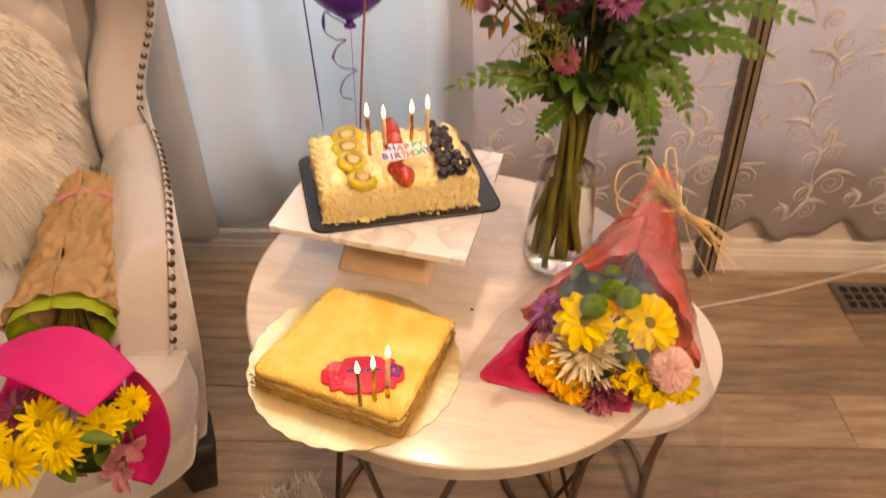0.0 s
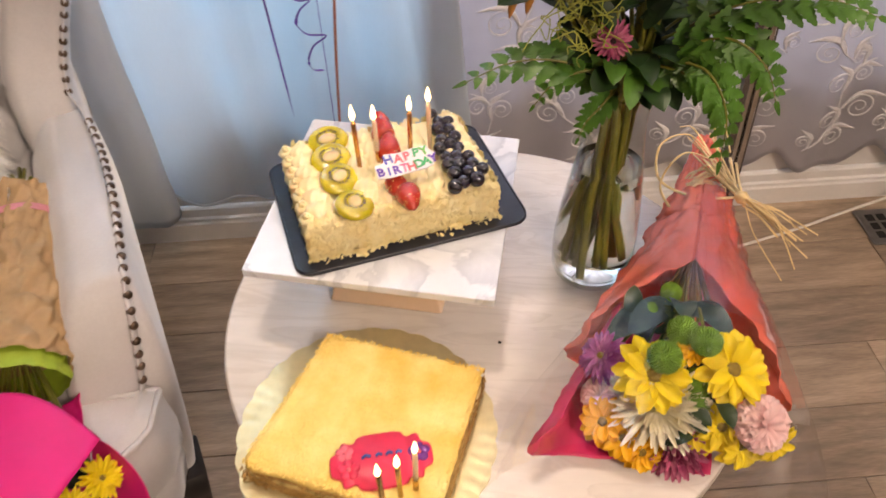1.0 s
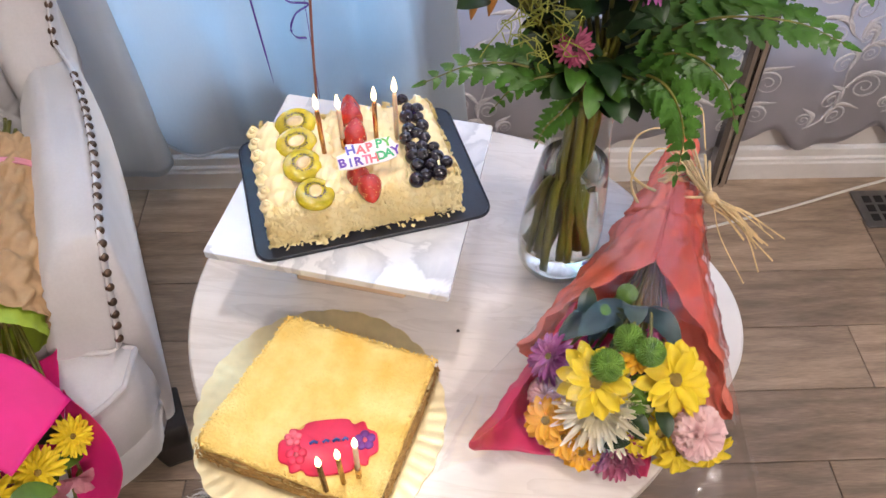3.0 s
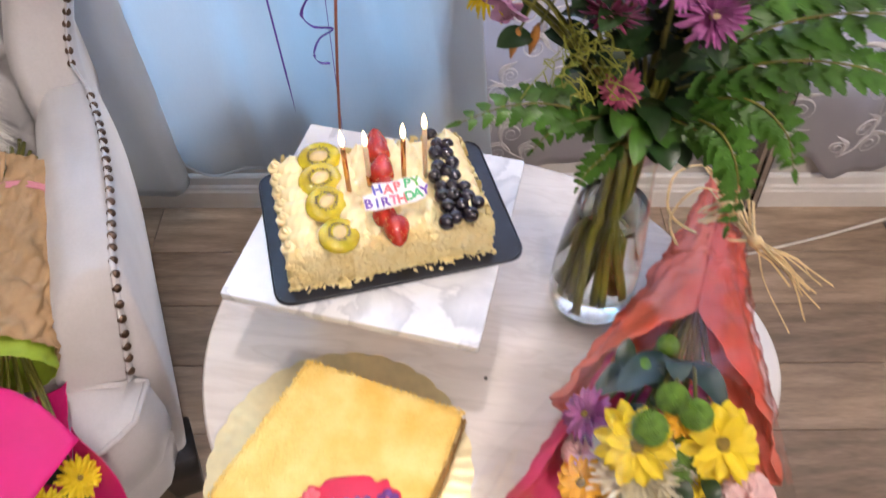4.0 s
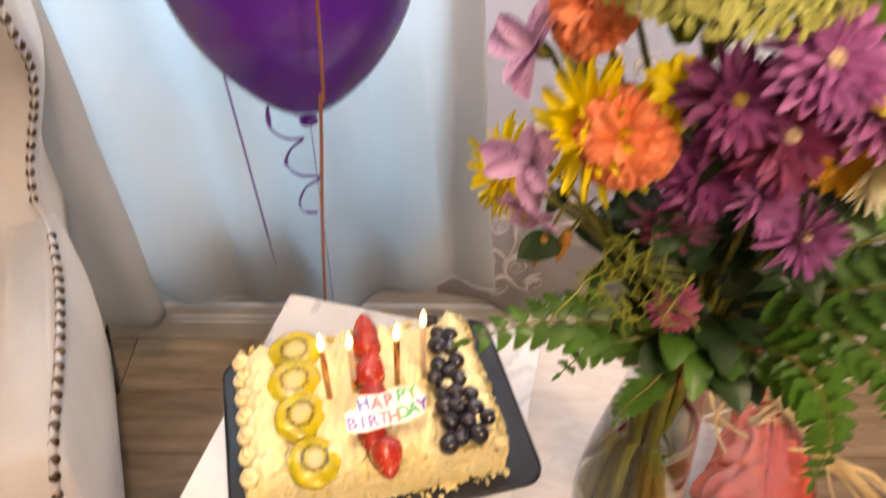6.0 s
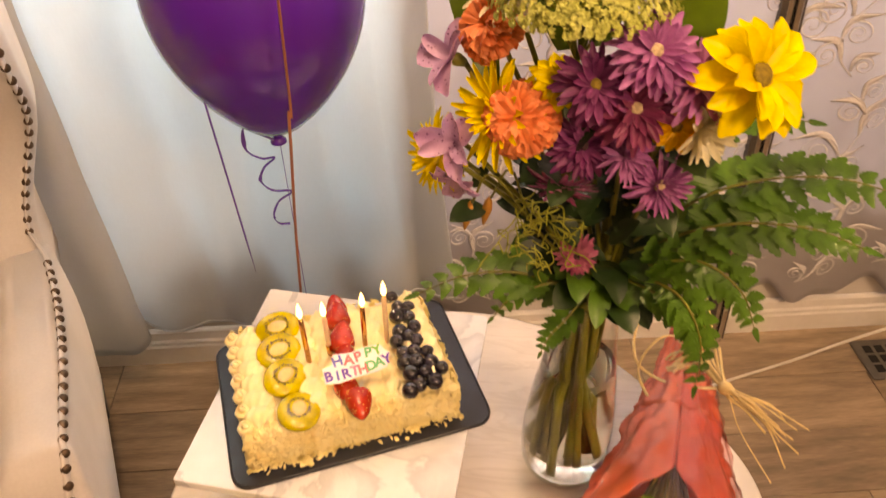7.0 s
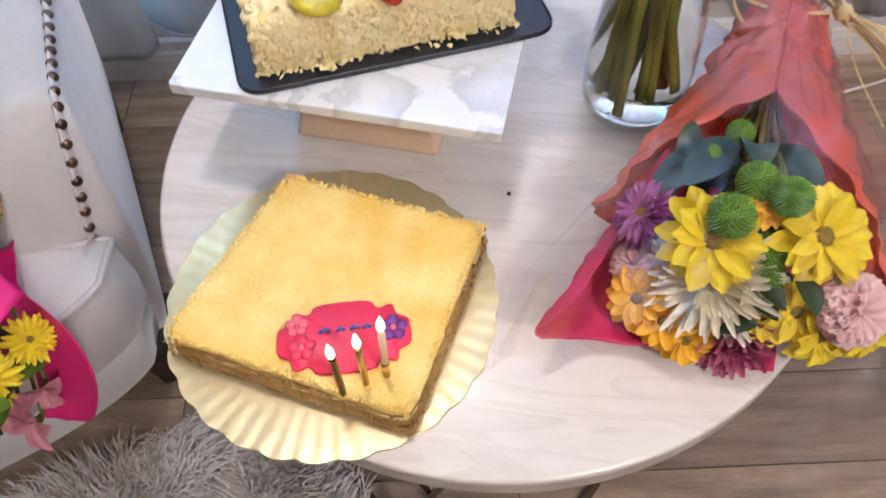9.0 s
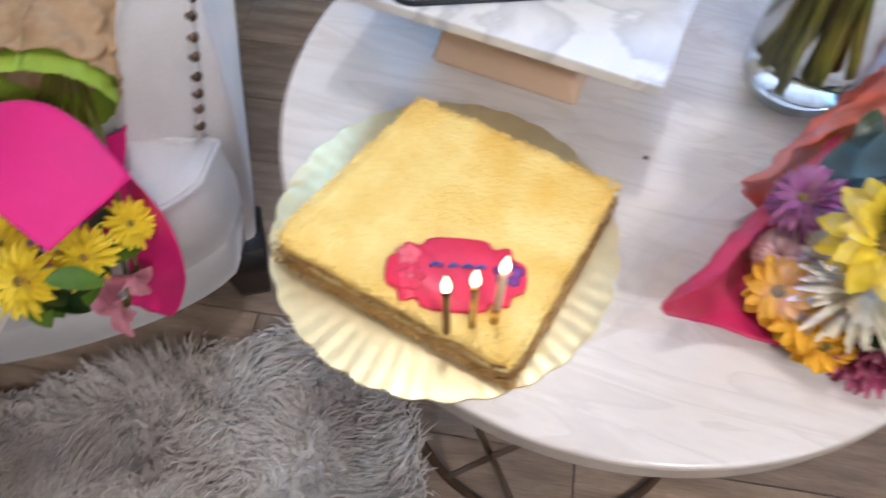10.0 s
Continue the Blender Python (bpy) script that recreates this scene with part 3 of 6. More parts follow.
def round_table(name, label, at, h, r, thick, top, edge):
    t = thing(name, label, "table", (*at, 0), group="nesting round tables")
    part("tabletop", lathe([(0, h), (r - 0.004, h), (r - 0.001, h - 0.0012), (r - 0.001, h - 0.002)], n=128), top, t, local=True)
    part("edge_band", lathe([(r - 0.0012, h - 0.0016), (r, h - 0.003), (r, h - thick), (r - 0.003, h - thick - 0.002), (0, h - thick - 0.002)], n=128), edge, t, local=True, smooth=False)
    part("top_ring", tube([(0.8 * r * math.cos(a), 0.8 * r * math.sin(a), h - thick - 0.009) for a in np.linspace(0, 2 * math.pi, 65)], 0.006, 8), M["bronze"], t, local=True)
    part("floor_ring", tube([(0.72 * r * math.cos(a), 0.72 * r * math.sin(a), 0.007) for a in np.linspace(0, 2 * math.pi, 65)], 0.007, 8), M["bronze"], t, local=True)
    for k in range(8):
        a0, a1 = radians(45 * k + 12), radians(45 * k + 12 + (38 if k % 2 else -38))
        p = [Vector((0.8 * r * math.cos(a0), 0.8 * r * math.sin(a0), h - thick - 0.004)), Vector((0.72 * r * math.cos(a1), 0.72 * r * math.sin(a1), 0.006))]
        part("leg", tube([p[0], p[1]], 0.0075, 4, flat=0.6), M["bronze"], t, local=True, smooth=False)
    return t


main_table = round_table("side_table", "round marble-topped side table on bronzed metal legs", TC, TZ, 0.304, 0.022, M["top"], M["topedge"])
low_table = round_table("low_side_table", "lower round white-topped nesting table with bronzed legs", (0.327, 1.118), 0.40, 0.206, 0.022, M["white"], M["white"])
tagged(part("crumb_speck", lathe([(0, 0), (0.0022, 0.0004), (0.0016, 0.0018), (0, 0.002)], pose(0.111, 0.903, TZ), 8), M["seed"]), "tiny dark crumb on the marble tabletop", "crumb")

# ---- square marble cake stand ----
SC = (-0.019, 1.0125)
stand = thing("cake_stand", "square marble cake stand on a cream pedestal foot", "cake stand", (*SC, TZ), rz=-5)
part("plate", slab(round_rect(-0.133, 0.133, -0.133, 0.133, 0.003, 3), 0.104, 0.114, 0.001), M["stand"], stand, local=True, smooth=False)
part("pedestal", loft([[(x, y, z) for x, y in round_rect(-s, s, -s, s, 0.004, 3)] for s, z in ((0.067, 0.0), (0.068, 0.002), (0.067, 0.005), (0.058, 0.045), (0.049, 0.1035))]), M["cream_ceramic"], stand, "cream glazed tapering foot", local=True)

# ---- fruit cake ----
CA = 23.4
CC = (-0.022, 1.012)
CM = pose(CC[0], CC[1], 0, 0, 0, CA)
board = thing("cake_board", "dark navy rectangular cake board with rounded corners", "cake board", (-0.018, 1.019, 0.7362), rz=CA)
part("board", slab(round_rect(-0.130, 0.130, -0.094, 0.094, 0.018), 0.0, 0.004, 0.001), M["navy"], board, local=True, smooth=False)
part("rim", tube([(x, y, 0.004) for x, y in round_rect(-0.129, 0.129, -0.093, 0.093, 0.018) + [round_rect(-0.129, 0.129, -0.093, 0.093, 0.018)[0]]], 0.0012, 6), M["navy"], board, local=True)
ZB = 0.7405
cake = thing("fruit_cake", "rectangular cream cake coated in white chocolate flakes with rows of fruit", "cake", (*CC, ZB), rz=CA)
hx, hy, ht = 0.101, 0.069, 0.046


def cream_body():
    secs = []
    for z, g in ((0, 0), (0.01, 0.002), (0.032, 0.001), (0.041, -0.003), (0.0455, -0.010)):
        secs.append([(x + 0.0012 * noise.noise((x * 90, y * 90, z * 90)), y + 0.0012 * noise.noise((x * 90 + 5, y * 90, z * 90)), z) for x, y in round_rect(-hx - g, hx + g, -hy - g, hy + g, 0.012)])
    return loft(secs)


part("cream_body", cream_body(), M["cream"], cake, local=True)


# piped ridges: overlapping shells in rows from front to back
def piped(x, y0, y1, width, height, bend=0.0):
    n = 46

    def fn(a, b):
        y = y0 + (y1 - y0) * a
        th = math.pi * b
        wave = 0.62 + 0.38 * abs(math.sin(a * math.pi * 6.5 + 0.9 * math.cos(th))) ** 0.6
        end = min(1, 6 * (1 - a) + 0.05) ** 0.5 * min(1, 8 * a + 0.3) ** 0.5
        w = width * wave * end
        twist = 0.0008 * math.sin(th * 9 + a * 42)
        return Vector((x + bend * a + (w + twist) * math.cos(th), y + 0.003 * math.sin(th * 2), 0.044 + (height * wave * end + twist) * math.sin(th)))
    return sheet(fn, n, 22)


for x, w, h in ((-0.085, 0.016, 0.011), (-0.033, 0.015, 0.010), (-0.012, 0.014, 0.009), (0.022, 0.016, 0.011), (0.040, 0.012, 0.008), (0.087, 0.014, 0.014), (0.072, 0.012, 0.012)):
    part("piped_cream", piped(x, -0.060, 0.071, w, h), M["cream"], cake, local=True)
for k in range(7):          # rosettes down the short side
    y = -0.055 + 0.019 * k
    pts = [(-0.1 + (0.009 - 0.0011 * j / 2) * math.cos(j * 0.75) * 0.8, y + (0.009 - 0.0011 * j / 2) * math.sin(j * 0.75), 0.040 + 0.0007 * j) for j in range(16)]
    part("cream_rosette", tube(pts, 0.0036, 7), M["cream"], cake, local=True)


def chips(count, where, size, seed, lo=0.35):
    """Curled shavings scattered on a surface, joined."""
    r = random.Random(seed)
    bm = bmesh.new()
    for _ in range(count):
        p, nrm = where(r)
        q = Vector(nrm).to_track_quat("Z", "Y").to_matrix().to_4x4()
        m = Matrix.Translation(p) @ q @ pose(0, 0, 0, r.uniform(-36, 36), r.uniform(-36, 36), r.uniform(0, 360))
        L, W_, T = size * r.uniform(0.6, 1.5), size * r.uniform(lo, 0.8), size * r.uniform(0.15, 0.3)
        c = size * r.uniform(0.05, 0.3)
        v = [bm.verts.new(m @ Vector(t)) for t in ((-L, -W_, -c), (0, -W_, c), (L, -W_ * 0.6, -c), (L, W_ * 0.6, -c), (0, W_, c), (-L, W_ * 0.8, -c), (-L * 0.8, 0, T - c), (0, 0, T + c), (L * 0.8, 0, T - c))]
        for f in ((0, 1, 7, 6), (1, 2, 8, 7), (6, 7, 4, 5), (7, 8, 3, 4), (1, 0, 5, 4), (2, 1, 4, 3), (0, 6, 5), (2, 3, 8)):
            bm.faces.new([v[i] for i in f])
    return bm


def side_point(r):
    k = r.random()
    z = 0.001 + 0.043 * r.random() ** 0.9
    jag = 0.003 * noise.noise((k * 40, z * 60, 1))
    g = (0.002 - 0.10 * max(0, z - 0.036)) + jag
    if k < 0.42:
        return (r.uniform(-hx, hx), -hy - g, z), (0, -1, 0.25)
    if k < 0.62:
        return (-hx - g, r.uniform(-hy, hy), z), (-1, 0, 0.25)
    if k < 0.82:
        return (hx + g, r.uniform(-hy, hy), z), (1, 0, 0.25)
    return (r.uniform(-hx, hx), hy + g, z), (0, 1, 0.25)


part("flake_coating", chips(2300, side_point, 0.0050, 3, 0.28), M["flake"], cake, local=True, smooth=False, kind="stuff")
part("flake_scatter", chips(70, lambda r: ((r.uniform(-0.11, 0.108), -hy - 0.002 - abs(r.gauss(0, 0.0045)), 0.0015), (0, 0, 1)), 0.003, 5), M["flake"], cake, local=True, smooth=False, kind="stuff")
part("flake_clump", chips(16, lambda r: ((-0.052 + r.gauss(0, 0.004), -0.079 + r.gauss(0, 0.002), 0.003 + 0.004 * r.random()), (0, 0, 1)), 0.004, 6), M["flake"], cake, local=True, smooth=False, kind="stuff")
part("flake_clump", chips(10, lambda r: ((0.055 + r.gauss(0, 0.003), -0.076 + r.gauss(0, 0.0015), 0.003 + 0.004 * r.random()), (0, 0, 1)), 0.004, 8), M["flake"], cake, local=True, smooth=False, kind="stuff")
part("flake_border", chips(300, lambda r: ((r.uniform(-0.095, 0.1), -hy + 0.003 + abs(r.gauss(0, 0.004)), 0.0440), (0, -0.4, 1)), 0.0042, 9, 0.25), M["flake"], cake, local=True, smooth=False, kind="stuff")

# kiwi slices
for i, (x, y, lift) in enumerate(((-0.092, 1.040, 0.003), (-0.083, 1.009, 0.003), (-0.068, 0.977, 0.003), (-0.046, 0.940, 0.001))):
    kz = ZB + 0.0475
    k = thing("kiwi_slice", "glossy glazed kiwi slice with black seeds on the cream cake", "fruit slice", (x, y, kz), group="kiwi slices on the cake")
    k.matrix_basis = pose(x, y, kz + lift + 0.002, 13 - 4 * (i == 3), -4 + 3 * i, CA + 25 * i)
    rr = 0.0205
    part("flesh", lathe([(0, 0.0052), (rr * 0.55, 0.0054), (rr * 0.9, 0.0042), (rr, 0.001), (rr * 1.01, -0.002), (rr * 0.9, -0.0045), (0, -0.0045)], Matrix.Diagonal((1.12, 0.98, 1, 1)), 40), M["kiwi"], k, local=True)
    part("core", lathe([(0, 0.0060), (0.005, 0.0059), (0.0078, 0.0054), (0.0082, 0.0045)], Matrix.Diagonal((1.25, 0.85, 1, 1)), 28), M["kiwicore"], k, local=True)
    bm = bmesh.new()
    rk = random.Random(i)
    for s in range(46):
        a = 2 * math.pi * s / 46 + rk.uniform(-0.05, 0.05)
        r0 = rk.uniform(0.0088, 0.0104) * (1 + 0.16 * abs(math.cos(a)))
        c, d = Vector((math.cos(a), math.sin(a), 0)), Vector((-math.sin(a), math.cos(a), 0))
        p = c * r0 * Vector((1, 0.9, 0)).length / 1.345 + Vector((0, 0, 0.0056))
        L = rk.uniform(0.0010, 0.0026)
        v = [bm.verts.new(p - c * L), bm.verts.new(p + d * 0.0006 + Vector((0, 0, 0.0003))), bm.verts.new(p + c * L), bm.verts.new(p - d * 0.0006 + Vector((0, 0, 0.0003)))]
        bm.faces.new(v)
    part("seed_ring", bm, M["seed"], k, local=True, smooth=False)


# strawberries
def berry_shape(L, r):
    return lathe([(0, 0), (r * 0.6, 0.0005), (r * 0.95, L * 0.14), (r, L * 0.28), (r * 0.86, L * 0.52), (r * 0.55, L * 0.8), (r * 0.22, L * 0.96), (0, L)], n=28)


for i, (x, y, z, ry, rz, L, r) in enumerate((
        (-0.029, 1.044, 0.0535, 72, 105, 0.034, 0.0135), (-0.021, 1.014, 0.0525, 74, 95, 0.036, 0.0140), (-0.012, 0.992, 0.0515, 80, 100, 0.034, 0.0135),
        (-0.033, 1.062, 0.0525, 60, 112, 0.026, 0.0115), (-0.008, 0.975, 0.053, 80, 280, 0.022, 0.0125), (0.004, 0.966, 0.0525, 88, 290, 0.034, 0.0135))):
    s = thing("strawberry", "glossy glazed red strawberry on the cream cake", "strawberry", (x, y, ZB + z), group="strawberries on the cake")
    s.matrix_basis = pose(x, y, ZB + z, 0, 0, rz) @ pose(0, 0, 0, 0, ry, 0)
    part("flesh", berry_shape(L, r), M["straw"], s, local=True)
    bm = bmesh.new()
    rk = random.Random(40 + i)
    for _ in range(60):
        f, a = rk.uniform(0.12, 0.9), rk.uniform(0, 2 * math.pi)
        rad = r * (1.0 - max(0, f - 0.28) ** 1.4 * 1.05) * 1.0
        p = Vector((rad * math.cos(a), rad * math.sin(a), f * L))
        n1 = Vector((math.cos(a), math.sin(a), 0.2))
        bmesh.ops.create_cone(bm, segments=5, radius1=0.0005, radius2=0.0001, depth=0.0008, matrix=towards(p, n1))
    part("seed_ring", bm, M["strawseed"], s, local=True, smooth=False)

# blueberries
BER = ((0.019, 1.095), (0.028, 1.081), (0.039, 1.080), (0.029, 1.066), (0.041, 1.067), (0.035, 1.045), (0.049, 1.052), (0.045, 1.039), (0.034, 1.030), (0.054, 1.035), (0.042, 1.017), (0.053, 1.020), (0.066, 1.020), (0.046, 1.004), (0.056, 1.005), (0.071, 1.007), (0.053, 0.990), (0.067, 0.994), (0.082, 1.000), (0.063, 0.978), (0.077, 0.984), (0.055, 0.971))


def crown_ball(r):
    prof = [(0, -r)] + [(r * math.cos(a), r * math.sin(a)) for a in np.linspace(-1.4, 1.15, 11)] + [(r * 0.30, r * 0.97), (r * 0.22, r * 0.86), (0, r * 0.82)]
    return lathe(prof, n=20)


ball = None
for i, (x, y) in enumerate(BER):
    rk = random.Random(90 + i)
    r = 0.0078 * rk.uniform(0.9, 1.12)
    b = part("blueberry", crown_ball(0.0078) if ball is None else ball, M["berry"])
    ball = b.data
    b.matrix_basis = pose(x, y, ZB + 0.0545 + rk.uniform(-0.001, 0.002), rk.uniform(-70, 50), rk.uniform(-50, 50), rk.uniform(0, 360)) @ Matrix.Scale(r / 0.0078, 4)
    tagged(b, "glossy dark glazed blueberry on the cream cake", "blueberry", "blueberries on the cake")

# birthday topper
topper = thing("cake_topper", "white plastic birthday topper with rainbow letters lying on the cake", "cake topper", (0.003, 0.977, ZB + 0.0765), rz=CA)
topper.matrix_basis = pose(0.003, 0.980, ZB + 0.0765, 15, 0, CA - 1)
part("backing", slab([(x, y) for x, y in [(-0.0325, -0.0135), (-0.02, -0.0155), (0.0, -0.0135), (0.018, -0.0125), (0.028, -0.0095), (0.0335, 0.004), (0.030, 0.007), (0.026, 0.015), (0.012, 0.0155), (-0.004, 0.0125), (-0.020, 0.0145), (-0.023, 0.004), (-0.0325, 0.002)]], -0.0008, 0.0008), M["board_white"], topper, local=True, smooth=False)


def letter(ch, x, y, size, turn, colour, parent):
    c = bpy.data.curves.new("letter", "FONT")
    c.body, c.size, c.align_x, c.extrude, c.offset = ch, size, "CENTER", 0.0003, 0.00042
    tmp = new("letter_tmp", c)
    dg = bpy.context.evaluated_depsgraph_get()
    me = bpy.data.meshes.new_from_object(tmp.evaluated_get(dg))
    bpy.data.objects.remove(tmp)
    me.materials.clear()
    ob = part("letter", me, colour, parent, local=True)
    ob.matrix_basis = pose(x, y, 0.0013, 0, 0, turn)


ink = [mat("ink_%s" % n, c, 0.3, vary=0.06, bump=0) for n, c in (("violet", (0.13, 0.05, 0.42)), ("blue", (0.10, 0.10, 0.50)), ("pink", (0.70, 0.20, 0.35)), ("red", (0.75, 0.16, 0.2)), ("green", (0.06, 0.45, 0.18)), ("lime", (0.15, 0.50, 0.10)))]
for k, ch in enumerate("HAPPY"):
    letter(ch, -0.0165 + 0.0098 * k, 0.0018 + (0, -0.0012, 0.0, 0.0022, 0.0028)[k], 0.0142, (6, -4, 5, -3, 8)[k], ink[(1, 3, 3, 4, 5)[k]], topper)
for k, ch in enumerate("BIRTHDAY"):
    letter(ch, -0.0278 + 0.0082 * k, -0.0118 + (0, -0.001, -0.0006, 0, 0, 0.0018, 0.0034, 0.005)[k], 0.0138, (4, 0, 3, -3, 2, 5, 2, 8)[k], ink[(0, 1, 0, 2, 3, 4, 4, 0)[k]], topper)


# candles
def candle(x, y, z, h, body, lower=None, twist=False, label="", group="", lean=(0, 0), r=0.0026):
    c = thing("birthday_candle", label, "candle", (x, y, z), group)
    c.matrix_basis = pose(x, y, z, lean[0], lean[1], 0)
    if twist:
        n = 40

        def fn(a, b):
            th = 2 * math.pi * b + a * 26
            rr = r * (0.82 + 0.2 * math.cos(4 * 2 * math.pi * b))
            return Vector((rr * math.cos(th), rr * math.sin(th), a * h))
        bm = sheet(fn, 90, 24)
        bmesh.ops.remove_doubles(bm, verts=bm.verts, dist=1e-6)
        part("wax", bm, body, c, local=True)
    else:
        part("wax", lathe([(0, 0), (r, 0), (r, h - 0.003), (r * 0.75, h - 0.001), (0, h)], n=18), body, c, local=True)
    if lower:
        part("foil_sleeve", lathe([(0, 0), (r + 0.0003, 0), (r + 0.0003, h * 0.33), (r, h * 0.335)], n=18), lower, c, local=True)
    part("wick", tube([(0, 0, h - 0.001), (0.0002, 0, h + 0.003), (0.0006, 0, h + 0.005)], 0.0004, 6), M["wick"], c, local=True)
    fl = [(0, 0.0), (0.0015, 0.001), (0.0027, 0.0038), (0.0029, 0.0064), (0.0024, 0.0102), (0.0014, 0.0146), (0.0005, 0.0176), (0, 0.0190)]
    part("flame", lathe([(a, b + h + 0.001) for a, b in fl], n=16), M["flame"], c, "lit candle flame", local=True)


G = "birthday candles"
candle(-0.0495, 0.999, ZB + 0.046, 0.062, M["rosegold"], label="lit copper foil birthday candle in the fruit cake", group=G, lean=(-4, -3))
candle(-0.031, 1.012, ZB + 0.046, 0.056, M["wax"], M["rosegold"], label="lit cream birthday candle with a copper base in the fruit cake", group=G, lean=(-2, -2))
candle(0.003, 1.022, ZB + 0.046, 0.062, M["rosegold"], label="lit copper foil birthday candle in the fruit cake", group=G, lean=(-2, 0))
candle(0.0225, 1.038, ZB + 0.046, 0.062, M["wax"], label="lit cream birthday candle in the fruit cake", group=G, lean=(-3, -1))

# ---- square custard slice cake on a gold card ----
NC = (-0.015, 0.777)
card = thing("gold_cake_card", "round scalloped gold cake card on the marble tabletop", "cake board", (-0.022, 0.778, TZ))
n = 144
out = [((0.1315 + 0.0030 * abs(math.sin(14 * a))) * math.cos(a), (0.1315 + 0.0030 * abs(math.sin(14 * a))) * math.sin(a)) for a in np.linspace(0, 2 * math.pi, n, endpoint=False)]


def card_fn(a, b):
    t = 2 * math.pi * a
    r = 0.06 + b * (0.0715 + 0.0030 * abs(math.sin(14 * t)))
    return Vector((r * math.cos(t), r * math.sin(t), 0.0022 + 0.00026 * max(0, b - 0.45) * math.sin(56 * t) + 0.0018 * max(0, b - 0.6)))


part("card", slab(out, 0.0, 0.0016), M["goldboard"], card, local=True, smooth=False)
bm = sheet(card_fn, 448, 8)
bmesh.ops.remove_doubles(bm, verts=bm.verts, dist=1e-5)
part("fluted_rim", bm, M["goldboard"], card, "gold fluted paper rim", local=True)

slice_cake = thing("custard_slice_cake", "square layered pastry cake with a golden crumb top", "cake", (*NC, TZ + 0.003), rz=0)
CORN = ((-0.1335, 0.715), (0.058, 0.674), (0.095, 0.842), (-0.077, 0.876))


def cake_ring(z, grow, wob, seed):
    """The cake's outline at one height, uneven as cut pastry is."""
    cx, cy = -0.0145, 0.777
    pts = []
    for i in range(4):
        a, b = Vector(CORN[i]), Vector(CORN[(i + 1) % 4])
        for k in range(26):
            f = k / 26
            p = a.lerp(b, f)
            d = (p - Vector((cx, cy))).normalized()
            corner = 0.005 * (max(0, 1 - f * 14) + max(0, 1 - (1 - f) * 14))
            q = p + d * (grow - corner + wob * noise.noise((p.x * 60 + seed, p.y * 60, z * 400)) + 0.3 * wob * noise.noise((p.x * 300, p.y * 300 + seed, z * 900)))
            pts.append((q.x, q.y, TZ + 0.0035 + z))
    return pts


def layer(z0, z1, grow, wob, seed):
    return loft([cake_ring(z0, grow - 0.001, wob, seed), cake_ring(z0 + 0.25 * (z1 - z0), grow, wob, seed), cake_ring(z0 + 0.75 * (z1 - z0), grow, wob, seed + 3), cake_ring(z1, grow - 0.001, wob, seed + 3)])


HT = 0.0335
for k, (z0, z1, g, nm, mt) in enumerate(((0.000, 0.003, 0.001, "pastry_layer", "pastry"), (0.003, 0.007, -0.002, "custard_layer", "custard"), (0.007, 0.0120, 0.001, "pastry_layer", "pastry"), (0.0120, 0.0215, -0.001, "custard_layer", "custard"), (0.0215, 0.0235, 0.000, "pastry_layer", "pastry"))):
    part(nm, layer(z0, z1, g, 0.004, 10 * k), M[mt], slice_cake)
bm = loft([cake_ring(0.023, -0.002, 0.003, 71), cake_ring(0.027, 0.0, 0.003, 71), cake_ring(0.0298, -0.0002, 0.002, 73), cake_ring(HT - 0.0018, -0.0022, 0.002, 73), cake_ring(HT - 0.0006, -0.0050, 0.0015, 73), cake_ring(HT - 0.0001, -0.0085, 0.001, 73)], cap=False)


def quad(a, b):
    c = [Vector(p) for p in CORN]
    p = c[0].lerp(c[1], a).lerp(c[3].lerp(c[2], a), b)
    s = 0.938
    p = Vector((-0.0145, 0.777)) + (p - Vector((-0.0145, 0.777))) * s
    return Vector((p.x, p.y, TZ + 0.0035 + HT + 0.0012 * math.sin(math.pi * a) ** 0.4 * math.sin(math.pi * b) ** 0.4 - 0.0006 + 0.0012 * noise.noise((p.x * 30, p.y * 30, 2)) + 0.0004 * noise.noise((p.x * 200, p.y * 200, 5))))


sheet(quad, 60, 60, bm)
part("crumb_top", bm, M["crumb"], slice_cake, "golden yellow crumb topping")


def rim_point(r):
    i = r.randrange(4)
    a, b = Vector(CORN[i]), Vector(CORN[(i + 1) % 4])
    p = a.lerp(b, r.random())
    q = Vector((-0.0145, 0.777)) + (p - Vector((-0.0145, 0.777))) * r.uniform(0.955, 0.995)
    return (q.x, q.y, TZ + 0.0035 + HT - 0.0012 * r.random()), (0, 0, 1)


def top_point(r):
    p = quad(r.random(), r.random())
    return p, (0, 0, 1)


part("crumb_edging", chips(700, rim_point, 0.0016, 12), M["crumb"], slice_cake, smooth=False, kind="stuff")
part("crumb_dusting", chips(1500, top_point, 0.0009, 13), M["crumb"], slice_cake, smooth=False, kind="stuff")


def flank_point(r):
    i = r.randrange(4)
    a, b = Vector(CORN[i]), Vector(CORN[(i + 1) % 4])
    p = a.lerp(b, r.random())
    d = (p - Vector((-0.0145, 0.777))).normalized()
    q = p + d * 0.001
    return (q.x, q.y, TZ + 0.004 + r.choice((0.001, 0.0075, 0.0095, 0.0215)) + r.gauss(0, 0.0012)), (d.x, d.y, 0.2)


part("flaky_edge", chips(900, flank_point, 0.0024, 14), M["pastry"], slice_cake, smooth=False, kind="stuff")

